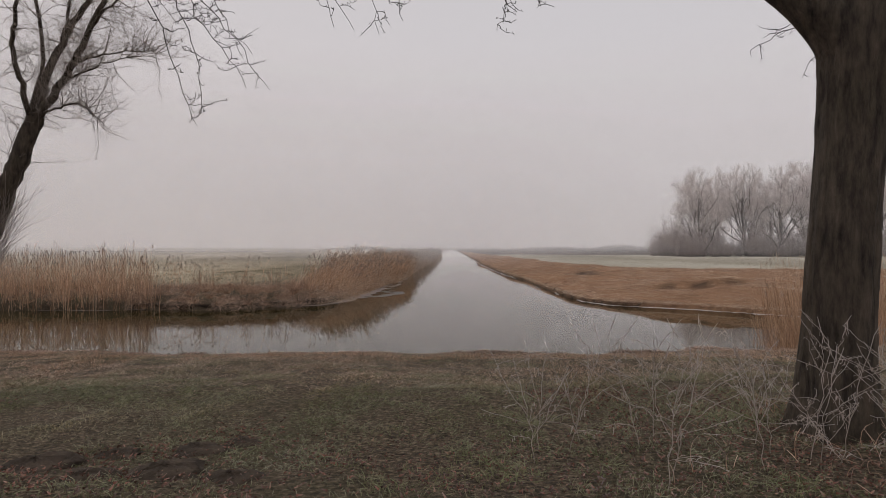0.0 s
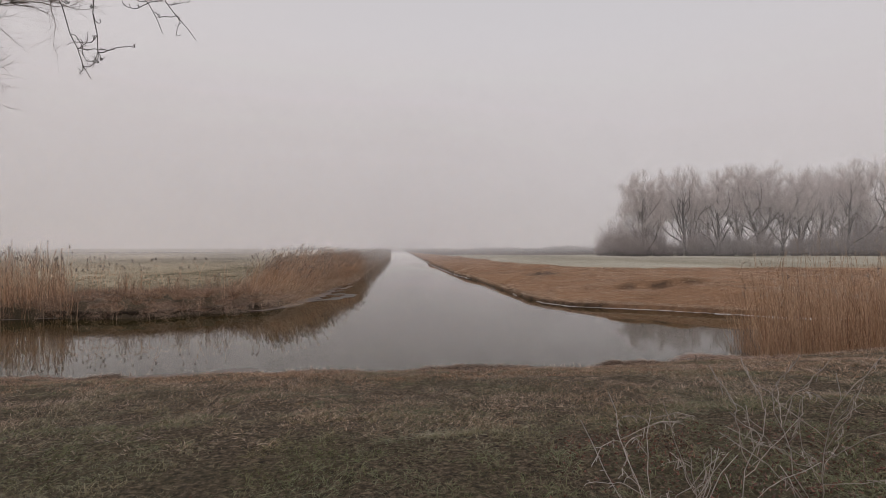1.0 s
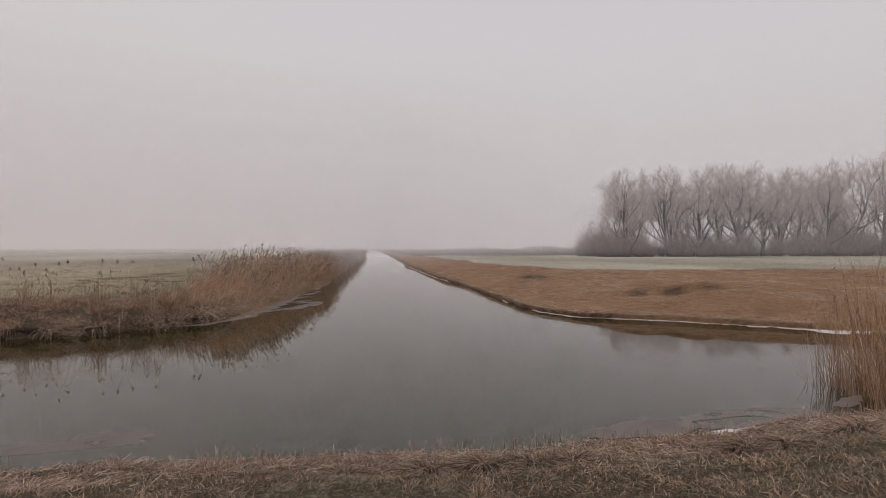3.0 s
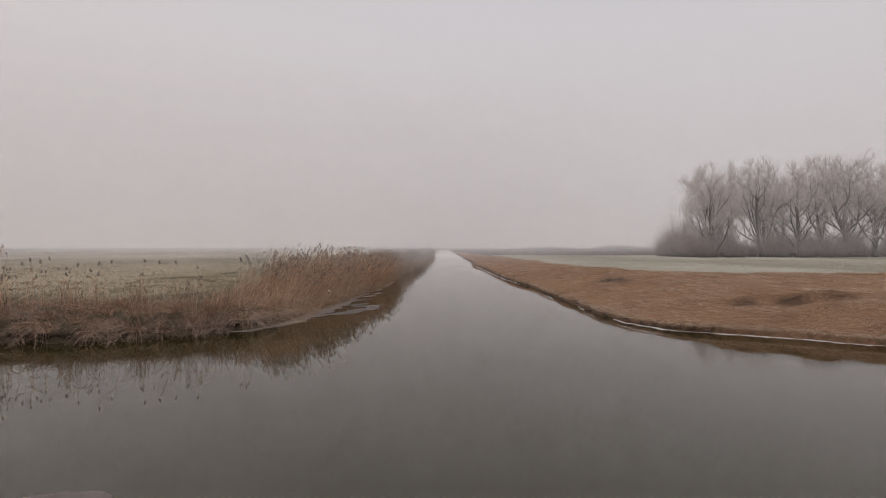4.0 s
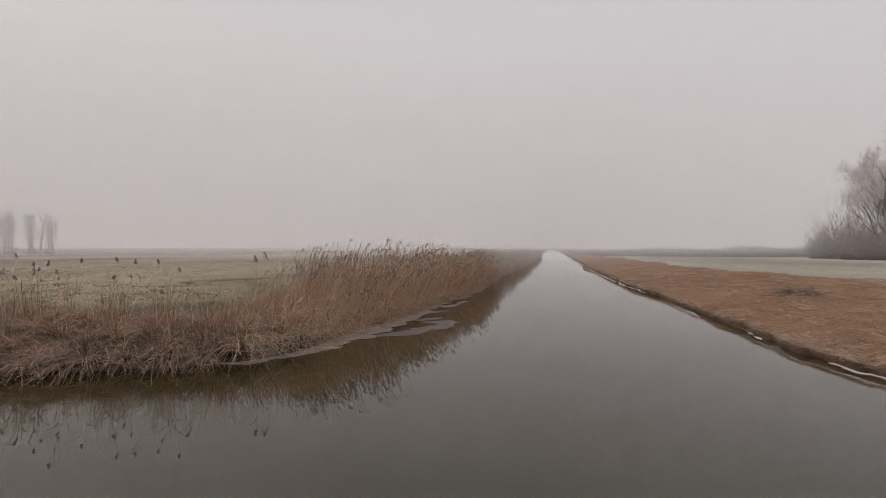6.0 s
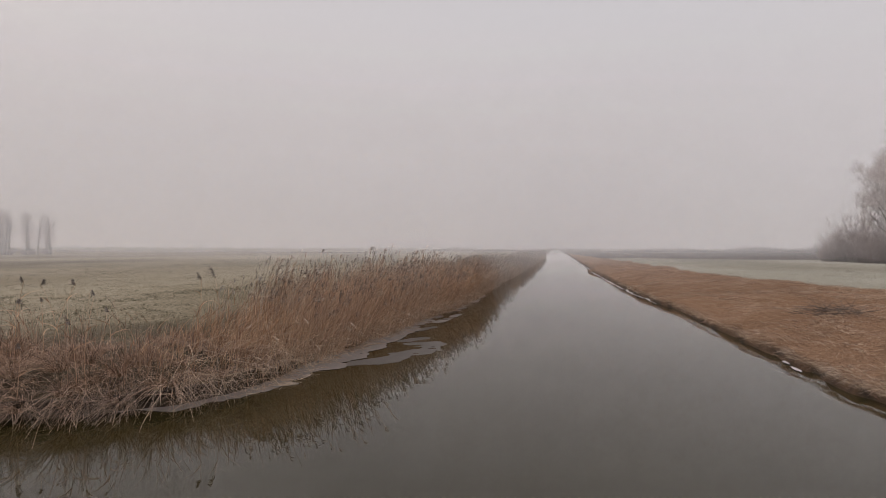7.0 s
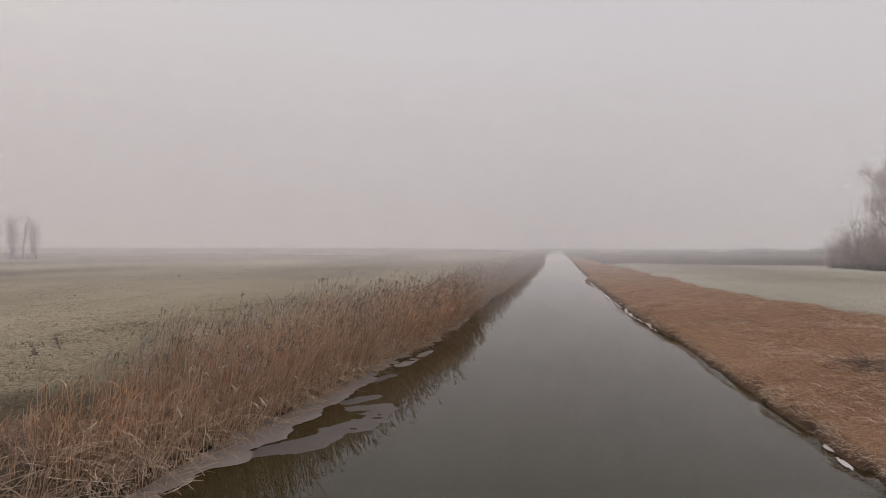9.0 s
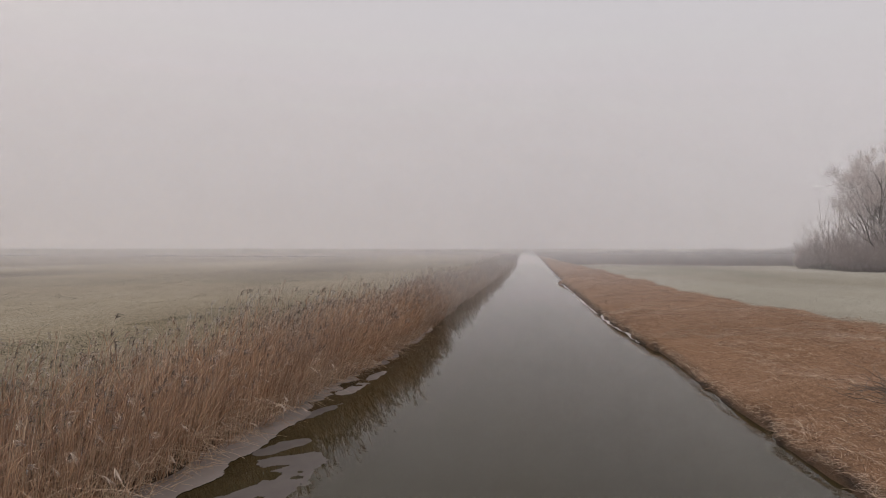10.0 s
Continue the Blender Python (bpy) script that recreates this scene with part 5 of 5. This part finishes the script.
def big_tree():
    """The thick trunk by the camera with a limb overhead and hanging, budded twigs."""
    r = np.random.default_rng(44)
    root = tagged(new("big_tree"), "thick dark trunk with rough bark and drooping budded twigs", "tree")
    o = np.array((2.20, 2.98, 0.48))
    root.matrix_basis = pose(*o)
    z = np.concatenate([np.linspace(-0.3, 2.4, 60), np.linspace(2.5, 7, 12)])
    a = np.linspace(0, 2 * math.pi, 61)[:-1]
    Z, A = np.meshgrid(z, a, indexing="ij")
    rad = np.interp(Z, (-0.3, 0.0, 0.2, 0.55, 1.4, 1.95, 2.25, 2.5, 7), (0.285, 0.225, 0.19, 0.172, 0.162, 0.176, 0.202, 0.19, 0.07))
    rad = rad + np.interp(Z, (0, 0.5), (0.03, 0)) * np.sin(5 * A + 1) + 0.010 * lump(A * 2.2, Z * 1.2, 0.35, 5) + 0.006 * np.abs(lump(A * 4, Z * 0.5, 0.12, 6)) + 0.003 * lump(A * 4, Z, 0.05, 7)
    cx = np.interp(Z, (0, 1.0, 1.5, 2.0, 2.5, 7), (0.0, 0.03, 0.075, 0.11, 0.16, 0.9))
    v = np.stack([cx + rad * np.cos(A), rad * np.sin(A), Z], 2).reshape(-1, 3)
    n, k = len(a), np.arange(len(a))
    f = np.concatenate([np.stack([i * n + k, i * n + (k + 1) % n, (i + 1) * n + (k + 1) % n, (i + 1) * n + k], 1) for i in range(len(z) - 1)])
    part("trunk", mesh_of("trunk", v, f, True), M_BARK, root, "thick dark fissured trunk")
    for way, r0, r1 in (([(0.12, 0, 1.95), (0.02, 0, 2.2), (-0.2, 0.02, 2.45), (-0.6, 0.3, 2.95), (-1.6, 1.3, 4.1), (-2.8, 2.2, 4.8), (-4.4, 2.5, 4.95), (-6.0, 2.6, 4.9)], 0.15, 0.03),
                        ([(0.2, 0, 2.2), (0.5, 0.1, 2.9), (1.1, 0.6, 4.0), (1.4, 1.6, 4.6), (1.4, 2.6, 4.5)], 0.13, 0.02)):
        way = np.array(way, float)
        i = np.linspace(0, len(way) - 1, 5 * (len(way) - 1) + 1)
        pts = np.stack([np.interp(i, np.arange(len(way)), way[:, c]) for c in range(3)], 1)
        for q in range(3):
            pts[1:-1] = 0.25 * pts[:-2] + 0.5 * pts[1:-1] + 0.25 * pts[2:]
        part("limb", join("limb", [tube(pts, np.linspace(r0, r1, len(pts)), 14)], True), M_BARK, root)
    # hanging twigs: (start, tip), seen from the tree's foot
    hang = (((-5.8, 2.5, 4.5), (-4.87, 2.55, 2.29)), ((-5.6, 2.5, 4.6), (-4.72, 2.6, 2.42)), ((-6.0, 2.6, 4.6), (-4.27, 3.2, 2.87)), ((-5.7, 2.6, 4.7), (-4.5, 2.9, 2.75)), ((-5.9, 2.5, 4.7), (-4.35, 2.9, 3.15)),
            ((-4.5, 2.5, 4.9), (-3.45, 2.65, 3.40)), ((-4.1, 2.4, 4.9), (-3.2, 2.7, 3.34)), ((-3.8, 2.4, 4.9), (-2.9, 2.7, 3.32)), ((-3.3, 2.3, 4.8), (-2.55, 2.6, 3.38)), ((-2.4, 2.0, 4.5), (-1.56, 2.65, 3.26)), ((-2.2, 1.8, 4.3), (-1.1, 2.6, 3.5)),
            ((0.12, 0.28, 2.36), (-0.33, 0.3, 2.20)), ((0.12, 0.28, 2.34), (0.0, 0.3, 2.07)), ((0.12, 0.28, 2.36), (-0.22, 0.3, 2.32)))
    for j, (p, q) in enumerate(hang):
        p, q = np.array(p), np.array(q)
        m = 24
        t = np.linspace(0, 1, m)[:, None]
        big = 1.0 if j < 11 else 0.32
        pts = p + (q - p) * t + np.array((0.10, 0, 0.22)) * big * np.sin(math.pi * t)
        w1, w2, ph = r.uniform(5, 9), r.uniform(11, 17), r.uniform(0, 6.3, 2)
        pts = pts + np.concatenate([0.10 * np.sin(w1 * t + ph[0]) + 0.045 * np.sin(w2 * t + ph[1]), 0.06 * np.cos(w1 * t), 0.02 * np.sin(w2 * t)], 1) * t * big
        pts[1:] += r.normal(0, 0.016, (m - 1, 3)) * min(1, big)
        bits = [tube(pts, np.linspace(0.010, 0.0026, m) * (1.0 if j < 11 else 0.45), 5)]
        for s in range(24 if j < 11 else 7):
            i = r.integers(8, m - 1)
            side = 1 if r.random() < 0.6 else -1
            w = wander(pts[i], (side * r.uniform(0.4, 1.1), r.normal(0, 0.4), r.uniform(-1.0, 0.35)), r.uniform(0.08, 0.3) * max(big, 0.45), 8, r, 0.3, 0.07)
            bits.append(tube(w, np.linspace(0.0036, 0.002, 9) * (1.0 if j < 11 else 0.5), 4))
            for h in range(5 if j < 11 else 2):
                c = w[r.integers(2, 9)]
                bits.append(strands([c], [(r.normal(0, 0.8), r.normal(0, 0.5), r.uniform(-0.3, 1.0))], r.uniform(0.012, 0.035) * (1.0 if j < 11 else 0.5), 0.0035 if j < 11 else 0.0015, 0.006 if j < 11 else 0.003, [[0, 0, 0.3]], 3, 4, 0.05))
        part("twig", join("twig", bits), M_TWIG_DARK, root)
    return root


big_tree()


def brush_heap():
    r = np.random.default_rng(52)
    root = tagged(new("brush_heap"), "small heap of dark dead twigs on the brown bank", "brushwood")
    root.matrix_basis = pose(8.2, 30.5, float(height(8.2, 30.5)))
    for k in range(110):
        b = np.array([[r.normal(0, 0.4), r.normal(0, 0.3), 0.0]])
        up = 0.22 * math.exp(-2.5 * float(b[0, 0] ** 2 + b[0, 1] ** 2))
        b[0, 2] = up * r.random()
        d = np.array([[r.normal(0, 1), r.normal(0, 0.8), r.uniform(-0.05, 0.4)]])
        part("twig", join("twig", [strands(b, d, r.uniform(0.3, 0.9), 0.013, 0.005, r.normal(0, 0.15, (1, 3)), 5, 4, 0.03)]), M_WEED_DARK, root)


M_WEED_DARK = twig_material("grey_dead_twigs", (0.07, 0.05, 0.04), (0.30, 0.245, 0.205), 0.7)
brush_heap()


# ---- ice ----
ICE_WHITE = ice_material("white_shore_ice", (0.66, 0.62, 0.605), 0.6)
ICE_GREY = ice_material("grey_film_ice", (0.19, 0.155, 0.138), 0.5)
ICE_WET = ice_material("wet_grey_ice", (0.13, 0.11, 0.10), 0.5)
ICE_SHELF = ice_material("frosted_shelf_ice", (0.28, 0.235, 0.215), 0.65)
ICE_THIN = ice_material("thin_clear_ice", (0.148, 0.12, 0.105), 0.45)


def waterline(line, t0, t1, n, which, off=0.0):
    """Points along a bank at a given distance from its ragged waterline, with the ways that lead to the water."""
    line = np.array(line, float)
    t = np.linspace(t0, t1, n)
    x, y = (np.interp(t, np.arange(len(line)), line[:, c]) for c in (0, 1))
    tx, ty = np.gradient(x), np.gradient(y)
    g = np.hypot(tx, ty)
    side = 1 if which == 2 else -1
    nx, ny = -ty / g * side, tx / g * side
    for k in range(8):
        v = shore(x, y)[which] - off
        x, y = x + 0.7 * v * nx, y + 0.7 * v * ny
    for k in range(2):
        x[1:-1], y[1:-1] = 0.25 * x[:-2] + 0.5 * x[1:-1] + 0.25 * x[2:], 0.25 * y[:-2] + 0.5 * y[1:-1] + 0.25 * y[2:]
    return x, y, nx, ny


def undercut_bank(line, t0, t1, n, which, lip, label):
    """The bare dark face of earth under the turf, hollowed by the water."""
    x, y, nx, ny = waterline(line, t0, t1, n, which, 0.05)
    along = np.cumsum(np.hypot(np.gradient(x), np.gradient(y)))
    rag = 0.035 * lump(along, along * 0, 0.25, 5) + 0.02 * lump(along, along * 0, 0.09, 6)
    rows = []
    for out, z in ((-0.3, lip - 0.12), (-0.1, lip - 0.02), (0.02, lip - 0.01), (0.04, lip - 0.06), (0.0, lip - 0.12), (-0.03, WATER - 0.15)):
        rows.append(np.stack([x + (out + rag) * nx, y + (out + rag) * ny, np.full(n, z) + 0.4 * rag], 1))
    i = np.arange(n - 1)
    f = np.concatenate([np.stack([k * n + i, k * n + i + 1, (k + 1) * n + i + 1, (k + 1) * n + i], 1) for k in range(len(rows) - 1)])
    return tagged(part("undercut_bank", mesh_of("undercut_bank", np.concatenate(rows), f, True), M_SOIL), label, "bank", kind="structure")


undercut_bank(LEFT, 3.1, 6.4, 700, 1, -0.6, "bare dark earth face under the sedge")


def edge_fringe():
    """Grass that hangs from the turf's lip over the bare bank."""
    x, y, nx, ny = waterline(RIGHT, 3.3, 13.0, 12000, 2, 0.03)
    n = len(x)
    k = rng.uniform(0, 1, n) < 0.55 + 0.45 * lump(x, y, 0.35, 47)
    x, y, nx, ny = x[k], y[k], nx[k], ny[k]
    n = len(x)
    back = rng.uniform(-0.02, 0.2, n)
    p = np.stack([x - back * nx, y - back * ny, np.full(n, -0.68) + 0.3 * back], 1)
    h = np.stack([nx, ny, np.zeros(n)], 1)
    return stuff("hanging_grass", [strands(p, 0.5 * h + 0.6 * flat(n) + np.array((0, 0, 0.7)), rng.uniform(0.08, 0.22, n), 0.007, 0.002, 0.3 * h + 0.3 * flat(n) - np.array((0, 0, 0.8)), 3)], M_TUFT, "pale frosted grass hanging over the bank edge", "grass")


edge_fringe()


def shore_ice(line, t0, t1, width, seed, material, label, toward, thick=0.01, n=90, inner=0.5, least=0.02):
    """A rim of ice along a bank, ragged on its water side."""
    x, y, nx, ny = waterline(line, t0, t1, n, 2 if toward > 0 else 1)
    along = np.cumsum(np.hypot(np.gradient(x), np.gradient(y)))
    w = width * (0.5 + 0.5 * lump(along, along * 0, 1.4, seed) + 0.35 * lump(along, along * 0, 0.4, seed + 1) + 0.25 * lump(along, along * 0, 0.13, seed + 2)) * np.sin(np.linspace(0.05, math.pi - 0.05, n)) ** 0.4
    w = np.maximum(w, least)
    o = np.zeros(n)
    rows = [np.stack([x - nx * inner, y - ny * inner, o + WATER + thick], 1), np.stack([x + nx * w * 0.5, y + ny * w * 0.5, o + WATER + thick], 1),
            np.stack([x + nx * w, y + ny * w, o + WATER + thick * 0.8], 1), np.stack([x + nx * w, y + ny * w, o + WATER - 0.02], 1)]
    i = np.arange(n - 1)
    f = np.concatenate([np.stack([k * n + i, k * n + i + 1, (k + 1) * n + i + 1, (k + 1) * n + i], 1) for k in range(3)])
    return tagged(part("shore_ice", mesh_of("shore_ice", np.concatenate(rows), f), material), label, "ice", "ice along the banks")


def ice_film(blobs, holes, seed, material, label, rag=0.25, cell=0.025, up=0.0015):
    """A thin skin of ice: a ragged sheet round the given ovals (x, y, rx, ry, turn), with holes."""
    x0, x1 = min(q[0] - q[2] - q[3] for q in blobs) - 0.1, max(q[0] + q[2] + q[3] for q in blobs) + 0.1
    y0, y1 = min(q[1] - q[2] - q[3] for q in blobs) - 0.1, max(q[1] + q[2] + q[3] for q in blobs) + 0.1
    nx, ny = int((x1 - x0) / cell), int((y1 - y0) / cell)
    X, Y = np.meshgrid(x0 + cell * np.arange(nx), y0 + cell * np.arange(ny))

    def oval(q):
        c, s = math.cos(q[4]), math.sin(q[4])
        u, w = (c * (X - q[0]) + s * (Y - q[1])) / q[2], (-s * (X - q[0]) + c * (Y - q[1])) / q[3]
        return 1 - np.sqrt(u * u + w * w)
    f = np.max([oval(q) for q in blobs], 0) + rag * (0.8 * lump(X, Y, 0.45, seed) + 0.5 * lump(X, Y, 0.17, seed + 1) + 0.2 * lump(X, Y, 0.07, seed + 2))
    for q in holes:
        f = np.minimum(f, -oval(q) + 0.25 * lump(X, Y, 0.12, seed + 3))
    gy_, gx_ = np.gradient(f, cell)
    g2 = gx_ ** 2 + gy_ ** 2 + 1e-6
    near = np.abs(f) / np.sqrt(g2) < 1.3 * cell
    step = np.where(near, f / g2, 0)
    lim = 1.2 * cell
    PX, PY = X - np.clip(step * gx_, -lim, lim), Y - np.clip(step * gy_, -lim, lim)
    keep = (f[:-1, :-1] > 0) & (f[1:, :-1] > 0) & (f[:-1, 1:] > 0) & (f[1:, 1:] > 0)
    j, i = np.nonzero(keep)
    k = j * nx + i
    faces = np.stack([k, k + 1, k + 1 + nx, k + nx], 1)
    used, inv = np.unique(faces, return_inverse=True)
    top = np.stack([PX.ravel()[used], PY.ravel()[used], np.full(len(used), WATER + up)], 1)
    return tagged(part("ice_film", mesh_of("ice_film", top, inv.reshape(-1, 4)), material), label, "ice", "ice along the banks")


ice_film([(-3.95, 11.33, 1.15, 0.2, 0.06), (-3.25, 11.55, 0.45, 0.22, 0.15)], [(-3.35, 11.42, 0.12, 0.05, 0.3)], 1, ICE_THIN, "thin grey film of ice off the near bank", 0.2)
ice_film([(3.5, 10.95, 0.62, 0.3, 0.1), (2.9, 10.85, 0.35, 0.2, 0)], [], 3, ICE_THIN, "thin grey film of ice off the near bank", 0.15)
ice_film([(4.9, 11.12, 0.95, 0.34, 0.1), (5.6, 11.1, 0.55, 0.3, 0.2)], [(4.55, 11.28, 0.18, 0.06, 0.2), (4.7, 11.05, 0.55, 0.13, 0.05), (5.35, 11.27, 0.26, 0.1, -0.2)], 4, ICE_GREY, "grey skin of ice with dark gaps", 0.2, up=0.0035)
ice_film([(4.25, 10.56, 0.36, 0.16, 0.15), (4.9, 10.72, 0.45, 0.1, 0.15)], [], 5, ICE_WHITE, "white crusted ice against the near bank", 0.2, up=0.0055)
ice_film([(7.0, 11.6, 0.5, 0.14, 0.5)], [], 7, ICE_GREY, "grey crusted ice below the reeds", 0.4)
shore_ice(LEFT, 5.4, 12.2, 0.62, 11, ICE_SHELF, "grey shelf of ice under the reeds", -1, 0.006, 420)
shore_ice(LEFT, 2.1, 3.3, 0.12, 12, ICE_GREY, "narrow rim of ice under the reeds", -1)
ice_film([(-4.4, 23.7, 0.7, 0.3, 1.1), (-4.1, 24.6, 0.8, 0.33, 1.0), (-3.9, 25.6, 0.9, 0.33, 1.1), (-3.75, 26.8, 0.9, 0.32, 1.3), (-3.65, 28.2, 0.9, 0.3, 1.4), (-3.55, 29.6, 0.8, 0.26, 1.4)], [(-3.25, 27.2, 0.2, 0.06, 1.0)], 19, ICE_SHELF, "broad frosted shelf of ice under the reeds", 0.3, up=0.008)
ice_film([(-3.05, 25.7, 1.0, 0.32, 0.95), (-2.5, 26.8, 0.8, 0.36, 0.9), (-2.5, 27.8, 0.5, 0.35, 0.5), (-3.0, 28.4, 0.5, 0.2, 0.9)], [(-3.0, 26.75, 0.45, 0.11, 0.9), (-2.75, 27.55, 0.3, 0.08, 0.7), (-2.45, 26.6, 0.07, 0.04, 0.2), (-2.2, 27.3, 0.1, 0.05, 0.5)], 20, ICE_WET, "ragged tongue of grey ice off the reeds", 0.4)
ice_film([(-3.1, 30.4, 0.6, 0.12, 1.2)], [], 22, ICE_WET, "broken sliver of ice off the reeds", 0.6)
ice_film([(-2.95, 32.4, 0.8, 0.24, 1.35), (-2.75, 33.8, 0.6, 0.2, 1.4)], [(-2.95, 32.7, 0.12, 0.08, 0.4)], 23, ICE_SHELF, "ragged tongue of grey ice off the reeds", 0.4)
shore_ice(RIGHT, 1.4, 5.2, 0.8, 31, ICE_WHITE, "broad white rim of ice along the brown bank", 1, 0.006, 900, 0.3)
shore_ice(RIGHT, 4.9, 8.4, 0.24, 38, ICE_WHITE, "white rim of ice along the brown bank", 1, 0.009, 420, 0.2)
ice_film([(5.72, 26.6, 0.3, 0.05, 1.5)], [], 35, ICE_WHITE, "small broken piece of white ice at the bank", 0.4, up=0.015)
ice_film([(5.82, 27.3, 0.2, 0.08, 1.3)], [], 36, ICE_WHITE, "small broken piece of white ice at the bank", 0.4, up=0.02)
shore_ice(RIGHT, 11.6, 15.95, 0.2, 33, ICE_WHITE, "thin white rim of ice along the far bank", 1, 0.012, 900, 0.25, 0.03)
shore_ice(RIGHT, 17.0, 18.6, 0.3, 34, ICE_WHITE, "white rim of ice along the far bank", 1, 0.02, 120, 0.05)
